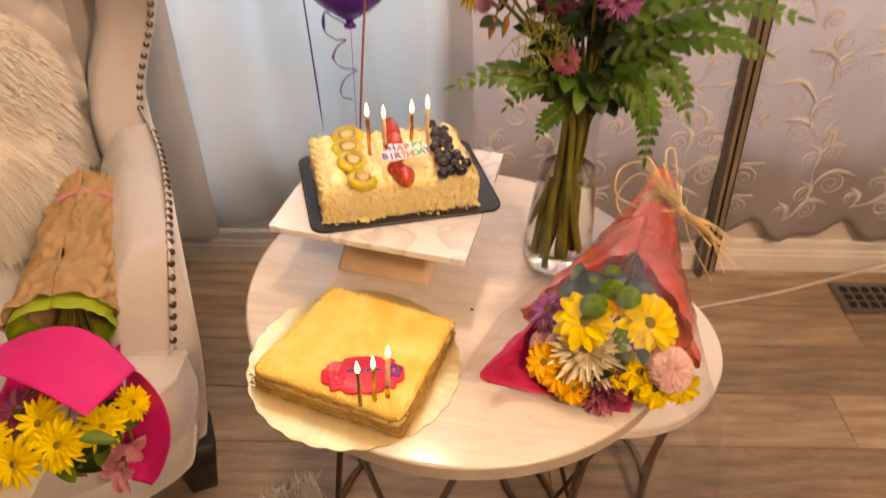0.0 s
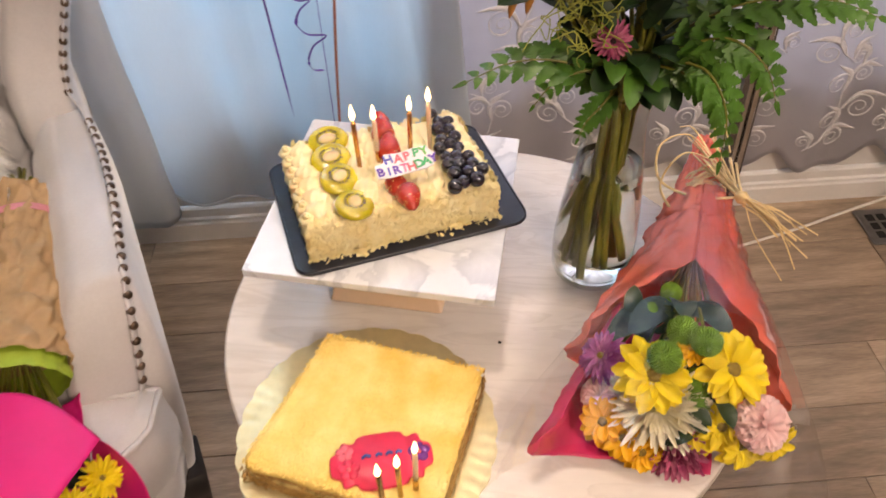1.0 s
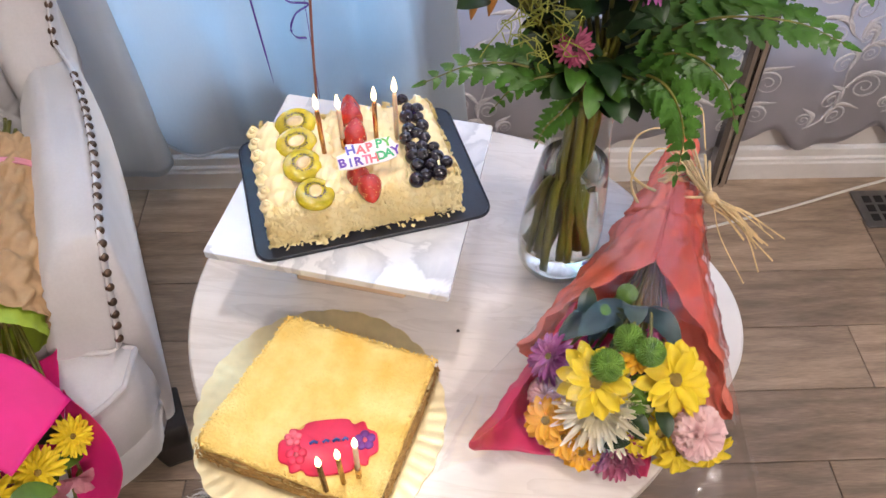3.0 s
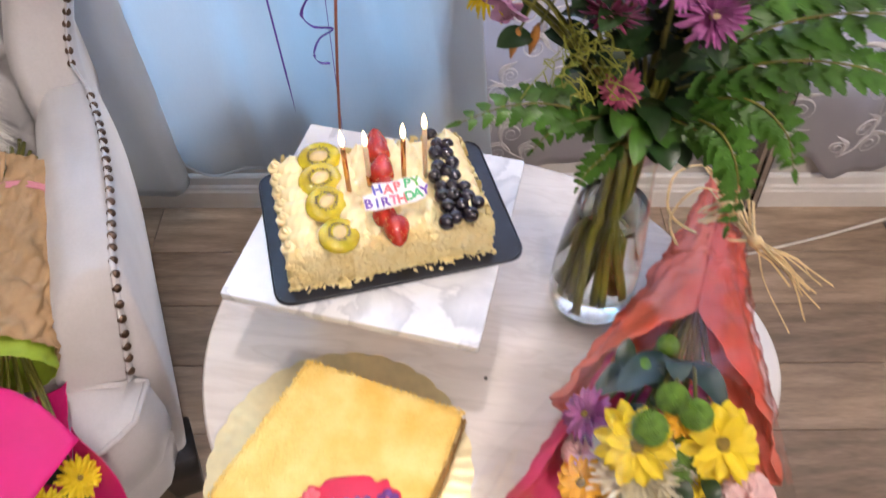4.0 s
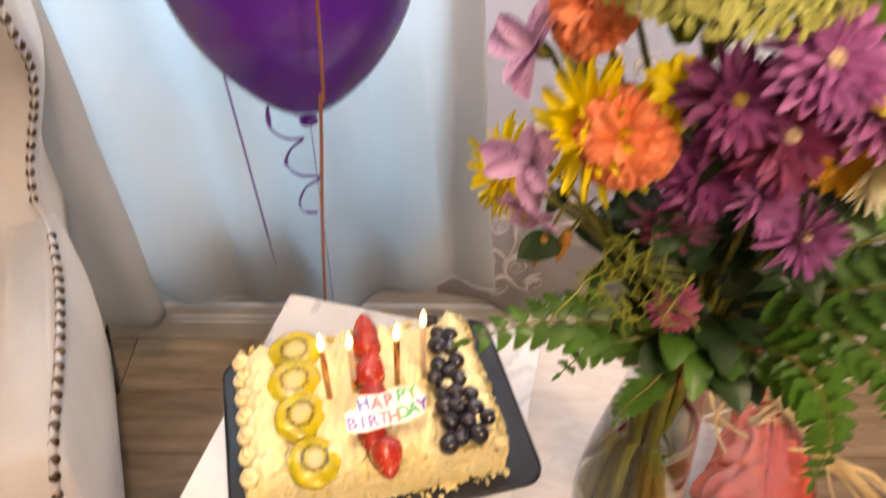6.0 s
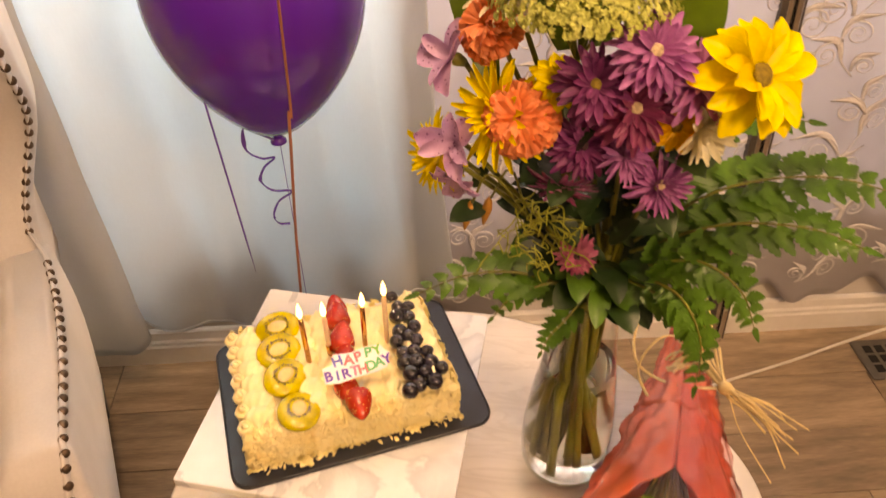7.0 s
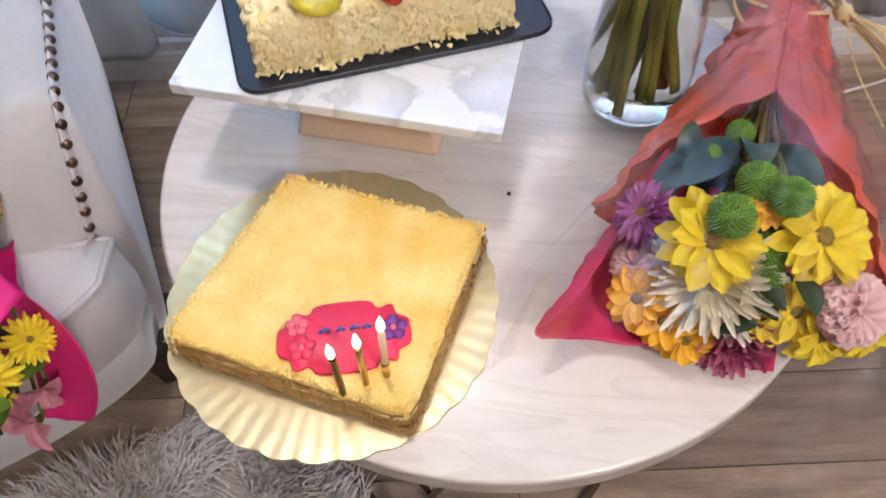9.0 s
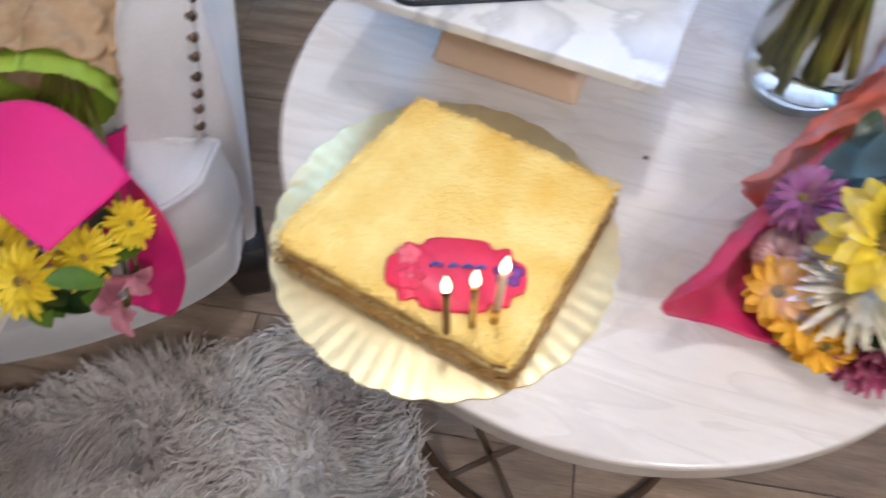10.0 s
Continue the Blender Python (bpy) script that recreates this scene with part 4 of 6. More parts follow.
# pink fondant plaque
ZP = TZ + 0.0035 + HT
plaque = thing("fondant_plaque", "hot pink fondant plaque with blue icing writing and sugar flowers", "cake decoration", (0.002, 0.7275, ZP), rz=14)
px, py = 0.046, 0.024
ol = []
for k in range(96):
    a = 2 * math.pi * k / 96
    c, s = math.cos(a), math.sin(a)
    p = (abs(c) ** 0.45 * math.copysign(1, c), abs(s) ** 0.45 * math.copysign(1, s))
    bump_x = 1 + 0.07 * math.cos(4 * a) + 0.05 * math.cos(8 * a)
    ol.append((px * p[0] * bump_x * 0.95, py * p[1] * (1 + 0.10 * math.cos(8 * a) + 0.10 * (abs(s) > 0.97))))
part("plaque", slab(ol, 0.0, 0.0042, 0.0012), M["fondant"], plaque, local=True)


def sugar_flower(x, y, r, mt, parent):
    for k in range(5):
        a = 2 * math.pi * k / 5 + 0.3
        part("petal", lathe([(0, 0.0018), (r * 0.3, 0.0017), (r * 0.45, 0.0008), (r * 0.45, 0), (0, 0)], pose(x + r * 0.6 * math.cos(a), y + r * 0.6 * math.sin(a), 0.004), 14), mt, parent, local=True)
    part("flower_center", lathe([(0, 0.003), (r * 0.2, 0.0025), (r * 0.25, 0)], pose(x, y, 0.0042), 12), M["fondantpale"], parent, local=True)


sugar_flower(-0.034, 0.012, 0.0085, M["fondantpale"], plaque)
sugar_flower(-0.031, -0.006, 0.0105, M["fondant"], plaque)
sugar_flower(0.036, 0.002, 0.0105, M["fondantviolet"], plaque)
for x, w in ((-0.014, 0.008), (-0.002, 0.006), (0.008, 0.007), (0.017, 0.006)):
    part("writing_bar", tube([(x - w / 2, 0.004, 0.0046), (x, 0.0065, 0.0050), (x + w / 2, 0.0045, 0.0046)], 0.0015, 8), M["icing"], plaque, local=True)
candle(0.009, 0.686, ZP - 0.002, 0.050, M["gold"], twist=True, label="lit twisted gold birthday candle in the pastry cake", group=G, lean=(-3, -2), r=0.0027)
candle(0.024, 0.695, ZP - 0.002, 0.053, M["gold"], label="lit gold birthday candle in the pastry cake", group=G, lean=(-2, -1))
candle(0.037, 0.703, ZP - 0.002, 0.066, M["wax"], M["gold"], label="lit white birthday candle with a gold base in the pastry cake", group=G, lean=(-1, 1))

# ---- flowers: shared shapes ----


def petal(bm, m, L, w, tilt, curl, cup=0.25, tip=0.0, n=5, ruffle=0.0, ph=0.0, start=0.0):
    """One petal that grows from m's origin: raised by tilt, bent along its length by curl (radians), cupped across."""
    rows = []
    a, x, z = tilt, start * math.cos(tilt), start * math.sin(tilt)
    for i in range(n + 1):
        f = i / n
        if i:
            a += curl / n
            x += L / n * math.cos(a)
            z += L / n * math.sin(a)
        ww = w * (math.sin(math.pi * min(1, 0.12 + 0.80 * f)) ** 0.7 if tip == 0 else (0.35 + 0.65 * f) * (1 - tip * max(0, f - 0.8)))
        row = []
        for k in (-1, -0.5, 0, 0.5, 1):
            e = abs(k)
            dz = cup * ww * e * e
            rf = ruffle * f * f * math.sin(k * 7 + ph + f * 3)
            row.append(bm.verts.new(m @ Vector((x - math.sin(a) * (dz + rf) - (0.18 * w * e * e if f == 1 else 0), k * ww * 0.5, z + math.cos(a) * (dz + rf)))))
        rows.append(row)
    for r0, r1 in zip(rows, rows[1:]):
        for k in range(4):
            bm.faces.new((r0[k], r0[k + 1], r1[k + 1], r1[k]))


def corolla(m, layers, seed, ruffle=0.0):
    """Petals in rings. A layer: count, length, width, tilt degrees, curl degrees, radius at which it starts."""
    r = random.Random(seed)
    bm = bmesh.new()
    for count, L, w, tilt, curl, start in layers:
        a0 = r.uniform(0, 6)
        for k in range(count):
            a = a0 + 2 * math.pi * k / count + r.uniform(-0.09, 0.09)
            petal(bm, m @ Matrix.Rotation(a, 4, "Z") @ Matrix.Rotation(r.uniform(-0.15, 0.15), 4, "X"), L * r.uniform(0.86, 1.1), w * r.uniform(0.85, 1.12), radians(tilt + r.uniform(-8, 8)), radians(curl + r.uniform(-14, 14)),
                  tip=0.0 if not ruffle else 0.2, ruffle=ruffle, ph=r.uniform(0, 6), start=start)
    return bm


def ruffled(m, s, seed):
    """A carnation: frilled petals packed into a dome."""
    r = random.Random(seed)
    bm = bmesh.new()
    n = 60
    for k in range(n):
        z = 1 - 0.98 * (k + 0.5) / n
        az = k * 2.39996
        el = math.asin(z)
        L = s * (0.80 + 0.22 * (1 - z)) * r.uniform(0.90, 1.04)
        frill = Matrix.Rotation(az, 4, "Z") @ Matrix.Rotation(r.uniform(-0.6, 0.6) * z, 4, "X")
        w, cols, rows = s * r.uniform(0.55, 0.8), 14, 6
        g = []
        for i in range(rows + 1):
            f = i / rows
            row = []
            for j in range(cols + 1):
                q = j / cols - 0.5
                amp = s * 0.085 * f * f
                rad = L * f * (1 + 0.012 * (j % 2) * (f > 0.9)) - 0.25 * L * q * q * f
                bend = el - 0.42 * f * f
                off = amp * (0.8 * math.sin(q * 15 + k) + 0.45 * f * math.sin(q * 34 + 2 * k)) + 0.04 * s * f * math.sin(q * 7 + k * 2)
                row.append(bm.verts.new(m @ frill @ Vector((rad * math.cos(bend) - off * math.sin(bend), w * q * (0.25 + 0.75 * f), rad * math.sin(bend) * 0.82 + off * math.cos(bend)))))
            g.append(row)
        for a, b in zip(g, g[1:]):
            for j in range(cols):
                bm.faces.new((a[j], a[j + 1], b[j + 1], b[j]))
    return bm


def dome(m, r, h):
    return lathe([(0, h), (r * 0.5, h * 0.92), (r * 0.85, h * 0.6), (r, 0.1 * h), (r * 0.9, -h * 0.2), (0, -h * 0.2)], m, 18)


KIND = {
    "daisy": lambda s: [(13, s * 0.86, s * 0.44, 4, -20, s * 0.16), (11, s * 0.76, s * 0.40, 24, -16, s * 0.14)],
    "mum": lambda s: [(22, s, s * 0.25, -4, -14, s * 0.12), (20, s * 0.88, s * 0.23, 16, -12, s * 0.12), (15, s * 0.68, s * 0.20, 38, 0, s * 0.1)],
    "spider": lambda s: [(24, s, s * 0.18, 2, -18, s * 0.1), (22, s * 0.86, s * 0.17, 24, 4, s * 0.1), (18, s * 0.62, s * 0.15, 48, 20, s * 0.06)],
    "lily": lambda s: [(3, s, s * 0.62, 32, -26, 0.0), (3, s * 0.95, s * 0.42, 40, -28, 0.0)],
    "fan": lambda s: [(16, s, s * 0.26, 30, -8, s * 0.08), (14, s * 0.9, s * 0.24, 46, 4, s * 0.06)],
    "quill": lambda s: [(50, s * 0.90, s * 0.15, -36, 16, s * 0.10), (50, s * 0.98, s * 0.15, -16, 10, s * 0.10), (46, s * 0.95, s * 0.14, 4, 6, s * 0.10), (38, s * 0.82, s * 0.14, 24, 8, s * 0.08), (28, s * 0.62, s * 0.13, 46, 14, s * 0.05), (14, s * 0.42, s * 0.13, 68, 14, s * 0.02)],
    "pompon": lambda s: [(24, s, s * 0.24, -10, 20, s * 0.1), (24, s * 0.92, s * 0.24, 12, 26, s * 0.1), (20, s * 0.8, s * 0.22, 34, 30, s * 0.1), (16, s * 0.66, s * 0.22, 54, 36, s * 0.06), (10, s * 0.5, s * 0.2, 74, 30, 0.0)],
}
count_flower = [0]


def bloom(parent, name, kind, at, axis, size, colour, eye=None, eye_size=0.22, stem_to=None, label="", stem_r=0.0022):
    """A flower head with its eye and stem, under a bunch."""
    count_flower[0] += 1
    m = towards(at, axis)
    ob = part(name, ruffled(m, size, 100 + count_flower[0]) if kind == "carnation" else corolla(m, KIND[kind](size), 100 + count_flower[0]), P[colour], parent, label)
    if eye:
        part("flower_eye", dome(m @ pose(0, 0, size * 0.03), size * eye_size, size * 0.14), M[eye], ob)
    part("calyx", lathe([(0, -size * 0.42), (size * 0.10, -size * 0.38), (size * 0.16, -size * 0.15), (size * 0.10, 0)], m, 12), M["stem"], ob)
    if stem_to:
        b = Vector(at) - Vector(axis).normalized() * size * 0.4
        e = Vector(stem_to)
        mid = b.lerp(e, 0.45) - Vector(axis).normalized() * size * 0.5
        part("stem", tube(smooth_path([b, mid, e], 14), stem_r, 7), M["stem"], ob)
    return ob


def leaf_shape(bm, pts, w, up, n=12, serr=0.0, fold=0.25):
    """A leaf along a line, folded at its midrib."""
    ps = smooth_path(pts, n)
    up = Vector(up)
    rows = []
    for i, p in enumerate(ps):
        f = i / n
        d = (ps[min(i + 1, n)] - ps[max(i - 1, 0)]).normalized()
        s = d.cross(up).normalized()
        u = s.cross(d)
        ww = w * math.sin(math.pi * min(1, 0.04 + 0.96 * f)) ** 0.75 * (1 + serr * math.sin(i * 2.4))
        rows.append([bm.verts.new(p + s * ww * k + u * abs(k) * ww * fold) for k in (-1, -0.5, 0, 0.5, 1)])
    for a, b in zip(rows, rows[1:]):
        for k in range(4):
            bm.faces.new((a[k], a[k + 1], b[k + 1], b[k]))
    return bm


def lobed(bm, pts, w, up, lobes=6):
    """A fern leaflet: tapering, with rounded lobes cut into both edges."""
    n = lobes * 4
    ps = smooth_path(pts, n)
    up = Vector(up)
    rows = []
    for i, p in enumerate(ps):
        f = i / n
        d = (ps[min(i + 1, n)] - ps[max(i - 1, 0)]).normalized()
        s = d.cross(up).normalized()
        u = s.cross(d)
        ww = w * (1.0 - f) ** 0.62 * min(1, 0.25 + 6 * f) * (0.70 + 0.30 * abs(math.sin(math.pi * lobes * f)) ** 0.6)
        sweep = d * 0.35 * w * (1 - f)
        rows.append([bm.verts.new(p + s * ww * k + sweep * k * k + u * (abs(k) * ww * 0.18 - 0.10 * ww * k * k)) for k in (-1, -0.5, 0, 0.5, 1)])
    for a, b in zip(rows, rows[1:]):
        for k in range(4):
            bm.faces.new((a[k], a[k + 1], b[k + 1], b[k]))
    return bm


def fern(parent, pts, width, up, n=15, colour="leaf"):
    """A fern frond: a midrib with toothed leaflets on both sides."""
    ps = smooth_path(pts, 60)
    rib = part("fern_frond", tube(ps, lambda f: 0.0016 * (1 - 0.75 * f), 6), M["stem"], parent, "arching green fern frond")
    r = random.Random(int(abs(pts[-1][0]) * 9000) + n)
    up = Vector(up)
    for i in range(n):
        f = 0.12 + 0.88 * i / n
        p = ps[int(f * 60)]
        d = (ps[min(60, int(f * 60) + 2)] - ps[max(0, int(f * 60) - 2)]).normalized()
        s = d.cross(up).normalized()
        L = width * 1.12 * (1.02 - 0.86 * f) ** 0.75 * (0.8 + 0.2 * min(1, i / 2))
        for way in (-1, 1):
            bm = bmesh.new()
            out = (s * way + d * 0.45 + up * r.uniform(-0.25, 0.12)).normalized()
            lobed(bm, [p, p + out * L * 0.5 + up * L * 0.03, p + (out + d * 0.22) * L * 1.02 - up * L * r.uniform(0.08, 0.22)], L * 0.50, up)
            part("leaflet", bm, M[colour], rib)
    bm = bmesh.new()
    d = (ps[60] - ps[56]).normalized()
    lobed(bm, [ps[58], ps[60] + d * width * 0.2, ps[60] + d * width * 0.42], width * 0.12, up)
    part("leaflet", bm, M[colour], rib)
    return rib


# ---- glass vase with the tall bunch ----
VX, VY = 0.219, 1.030
vase = thing("glass_vase", "clear flared glass vase half filled with water", "vase", (VX, VY, TZ))

def clear_solid(name, colour, ior):
    """Solid glass or water that bends the light."""
    m = bpy.data.materials.new(name)
    m.use_nodes = True
    b = m.node_tree.nodes["Principled BSDF"]
    b.inputs["Base Color"].default_value = (*colour, 1)
    b.inputs["Roughness"].default_value, b.inputs["IOR"].default_value = 0.0, ior
    b.inputs["Transmission Weight"].default_value = 1.0
    return m


def blown_wall(name, tone, edge):
    """Thin blown glass: clear, with a sharp shine that grows towards its outline."""
    m = clear_film(name, tone, 0.03, 0.02)
    for n in m.node_tree.nodes:
        if n.type == "BUMP":
            n.inputs["Strength"].default_value = 0.02
        if n.type == "MATH" and n.operation == "MULTIPLY_ADD":
            n.inputs[1].default_value = edge
    return m


outer = [(0.040, 0.0005), (0.0445, 0.003), (0.0475, 0.012), (0.0490, 0.035), (0.0482, 0.065), (0.0450, 0.105), (0.0395, 0.150), (0.0330, 0.195), (0.0300, 0.222), (0.0302, 0.240), (0.0325, 0.256), (0.0358, 0.268)]
part("vase_wall", lathe(outer[2:], n=96), blown_wall("blown_glass", (0.93, 0.95, 0.94), 0.7), vase, "clear blown glass", local=True).visible_shadow = False
part("vase_rim", tube([(0.0358 * math.cos(a), 0.0358 * math.sin(a), 0.268) for a in np.linspace(0, 2 * math.pi, 73)], 0.0011, 8), blown_wall("rim_glass", (0.85, 0.88, 0.87), 0.9), vase, "rounded glass rim", local=True).visible_shadow = False
part("vase_foot", lathe([(0, 0.0008)] + outer[:3], n=96), blown_wall("foot_glass", (0.90, 0.93, 0.92), 0.8), vase, "thick clear glass foot", local=True).visible_shadow = False
wat = [(0, 0.0070), (0.040, 0.0076)] + [(r - 0.0012, z) for r, z in ((0.0475, 0.014), (0.0490, 0.035), (0.0482, 0.065), (0.0450, 0.105), (0.0395, 0.150))] + [(0.0360, 0.1660), (0.0356, 0.1652), (0, 0.1650)]
part("water", lathe(wat, n=64), clear_solid("vase_water", (0.97, 0.97, 0.90), 1.33), vase, "still clear water", local=True).visible_shadow = False

bunch = thing("flower_bunch", "tall mixed bunch of purple, orange and yellow flowers in the vase", "flowers", (VX, VY, TZ + 0.012))
rv = random.Random(21)


def foot():
    a = rv.uniform(0, 6.28)
    r = rv.uniform(0.008, 0.034)
    return Vector((VX + r * math.cos(a), VY + r * math.sin(a), TZ + rv.uniform(0.016, 0.05)))


def neck():
    a = rv.uniform(0, 6.28)
    r = rv.uniform(0.002, 0.020)
    return Vector((VX + r * math.cos(a), VY + r * math.sin(a), TZ + 0.235))


# stems standing in the vase
for k in range(24):
    a, b = foot(), neck()
    c = b + Vector((rv.uniform(-0.03, 0.03), rv.uniform(-0.03, 0.03), rv.uniform(0.03, 0.09)))
    part("stem", tube(smooth_path([a, a.lerp(b, 0.5) + Vector((rv.uniform(-0.006, 0.006), rv.uniform(-0.006, 0.006), 0)), b, c], 18), rv.uniform(0.0030, 0.0046), 8), M["stem"], bunch)


def n_to():
    return neck() + Vector((0, 0, 0.02))


F = [  # name, kind, place, axis, size, colour, eye
    ("carnation", "carnation", (0.139, 0.998, 1.080), (-0.2, -0.75, 0.6), 0.0300, "orange", None, "frilled orange carnation"),
    ("carnation", "carnation", (0.113, 1.050, 1.126), (-0.5, -0.55, 0.6), 0.0280, "orange", None, "frilled orange carnation"),
    ("yellow_mum", "spider", (0.124, 1.012, 1.074), (-0.6, -0.6, 0.3), 0.041, "yellow", None, "bright yellow shaggy flower"),
    ("yellow_mum", "spider", (0.078, 1.026, 1.026), (-0.8, -0.5, 0.15), 0.034, "yellow", None, "bright yellow shaggy flower"),
    ("alstroemeria", "lily", (0.091, 1.006, 1.052), (-0.35, -0.85, 0.35), 0.030, "lilac", None, "lilac speckled lily-like flower"),
    ("alstroemeria", "lily", (0.094, 1.000, 1.024), (-0.25, -0.75, -0.45), 0.026, "lilac", None, "lilac speckled lily-like flower"),
    ("alstroemeria", "lily", (0.085, 1.050, 1.100), (-0.7, -0.4, 0.5), 0.034, "lilac", None, "lilac speckled lily-like flower"),
    ("purple_mum", "mum", (0.186, 0.994, 1.062), (0.05, -0.75, 0.45), 0.0262, "violet", "eyedark", "deep violet daisy-like flower"),
    ("purple_mum", "mum", (0.174, 0.994, 1.026), (-0.2, -0.55, -0.75), 0.0260, "plum", None, "drooping plum-coloured daisy-like flower"),
    ("purple_mum", "spider", (0.216, 0.987, 1.060), (0.15, -0.6, 0.8), 0.0209, "orchid", None, "violet flower opening from its bud"),
    ("purple_mum", "spider", (0.245, 0.986, 1.036), (0.20, -0.85, 0.35), 0.0255, "orchid", "eyepale", "orchid purple flower with pale tips"),
    ("purple_mum", "mum", (0.188, 0.992, 1.112), (0.0, -0.7, 0.7), 0.0280, "violet", "eye", "deep violet daisy-like flower"),
    ("purple_mum", "mum", (0.224, 0.992, 1.138), (0.1, -0.6, 0.75), 0.0300, "orchid", "eyepale", "orchid purple daisy-like flower"),
    ("purple_mum", "mum", (0.257, 0.995, 1.116), (0.35, -0.6, 0.65), 0.0290, "orchid", "eyepale", "orchid purple daisy-like flower"),
    ("purple_mum", "mum", (0.217, 0.988, 1.098), (0.1, -0.8, 0.5), 0.0290, "plum", "eyepale", "plum-purple daisy-like flower"),
    ("purple_mum", "mum", (0.194, 0.995, 0.955), (-0.1, -0.85, 0.35), 0.0175, "magenta", "eyedark", "small magenta daisy-like flower"),
    ("yellow_daisy", "daisy", (0.293, 0.992, 1.124), (0.4, -0.6, 0.6), 0.046, "yellow", "eye", "large yellow daisy"),
    ("yellow_daisy", "daisy", (0.164, 1.006, 1.106), (0.0, -0.7, 0.6), 0.022, "yellow", "eye", "small yellow daisy"),
    ("cream_mum", "fan", (0.266, 0.996, 1.080), (0.45, -0.8, -0.1), 0.028, "pale", None, "cream spidery flower"),
    ("yellow_daisy", "daisy", (0.250, 0.998, 1.080), (0.1, -0.9, 0.1), 0.022, "golden", "eye", "small golden daisy"),
    ("cream_mum", "mum", (0.124, 1.062, 1.148), (-0.55, -0.3, 0.7), 0.034, "pale", None, "cream shaggy flower"),
]
for nm, kind, at, ax, size, col, eye, lab in F:
    bloom(bunch, nm, kind, at, ax, size, col, eye, stem_to=n_to(), label=lab)
# lime umbel: a dome of tiny florets on fine stalks
um = Vector((0.178, 1.034, 1.152))
bm = bmesh.new()
for k in range(1500):
    a = rv.uniform(0, 6.28)
    e = math.asin(rv.uniform(-0.1, 1))
    d = Vector((math.cos(a) * math.cos(e) * 1.15, math.sin(a) * math.cos(e) * 0.9, math.sin(e) * 0.62))
    p = um + d * 0.055 * rv.uniform(0.86, 1.06)
    m = towards(p, d + Vector((rv.uniform(-0.3, 0.3), rv.uniform(-0.3, 0.3), 0.2)))
    for q in range(5):
        petal(bm, m @ Matrix.Rotation(q * 1.257 + a, 4, "Z"), 0.0031, 0.0030, 0.25, -0.3, n=2)
part("lime_umbel", bm, M["lime"], bunch, "lime green cluster of tiny florets", kind="stuff")
for k in range(26):
    a, e = k * 2.4, 0.35 + 0.9 * rv.random()
    d = Vector((math.cos(a) * math.cos(e), math.sin(a) * math.cos(e), math.sin(e) * 0.62))
    part("umbel_stalk", tube([um + Vector((0, 0, -0.045)), um + d * 0.025 + Vector((0, 0, -0.01)), um + d * 0.052], 0.0008, 5), M["limegrass"], bunch)
part("stem", tube(smooth_path([um + Vector((0, 0, -0.045)), (0.215, 1.03, 1.0), neck()], 12), 0.0026, 7), M["stem"], bunch)
# broad round leaves behind
for at, tip, w in (((0.235, 1.05, 1.075), (0.274, 1.062, 1.168), 0.028), ((0.17, 1.07, 1.10), (0.150, 1.10, 1.215), 0.022), ((0.20, 1.08, 1.1), (0.195, 1.12, 1.225), 0.024), ((0.26, 1.04, 1.04), (0.315, 1.05, 1.085), 0.022), ((0.12, 1.07, 1.06), (0.075, 1.10, 1.16), 0.014)):
    a, t = Vector(at), Vector(tip)
    part("broad_leaf", leaf_shape(bmesh.new(), [a, a.lerp(t, 0.5) + Vector((0, 0.006, 0.006)), t], w, (0.1, -1, 0.25), 14), M["broad"], bunch)
# dark leaves filling the middle; their near-black green also holds shade between blooms
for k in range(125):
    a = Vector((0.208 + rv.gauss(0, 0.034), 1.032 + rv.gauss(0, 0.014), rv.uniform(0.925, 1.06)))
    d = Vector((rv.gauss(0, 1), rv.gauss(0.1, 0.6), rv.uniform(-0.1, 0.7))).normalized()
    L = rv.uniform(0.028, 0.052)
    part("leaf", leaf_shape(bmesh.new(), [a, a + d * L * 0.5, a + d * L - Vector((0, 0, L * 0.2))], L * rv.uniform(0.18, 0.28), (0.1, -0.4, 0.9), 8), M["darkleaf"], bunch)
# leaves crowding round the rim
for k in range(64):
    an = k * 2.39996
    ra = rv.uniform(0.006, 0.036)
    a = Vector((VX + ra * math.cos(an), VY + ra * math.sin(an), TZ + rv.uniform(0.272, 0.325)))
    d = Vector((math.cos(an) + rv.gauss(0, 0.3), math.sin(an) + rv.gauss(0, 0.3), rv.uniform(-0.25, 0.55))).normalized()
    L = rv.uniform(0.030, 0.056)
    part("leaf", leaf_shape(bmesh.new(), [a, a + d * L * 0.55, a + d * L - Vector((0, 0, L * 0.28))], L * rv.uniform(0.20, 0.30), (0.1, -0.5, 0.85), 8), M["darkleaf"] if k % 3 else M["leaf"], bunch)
# ferns
UPF = (0.0, -0.45, 0.9)
fern(bunch, [(0.205, 1.005, 0.905), (0.150, 0.995, 0.932), (0.105, 0.985, 0.935), (0.062, 0.975, 0.918)], 0.0285, UPF, 9)
fern(bunch, [(0.205, 0.995, 0.905), (0.190, 0.978, 0.895), (0.178, 0.968, 0.885), (0.172, 0.964, 0.868)], 0.0170, (-0.2, -0.9, 0.4), 7)
fern(bunch, [(0.200, 1.000, 0.925), (0.165, 0.988, 0.925), (0.142, 0.980, 0.915), (0.128, 0.976, 0.895)], 0.0179, (-0.2, -0.9, 0.4), 6)
fern(bunch, [(0.245, 0.995, 0.94), (0.275, 0.965, 0.945), (0.295, 0.945, 0.915), (0.300, 0.938, 0.865)], 0.0269, (0.2, -0.95, 0.3), 11)
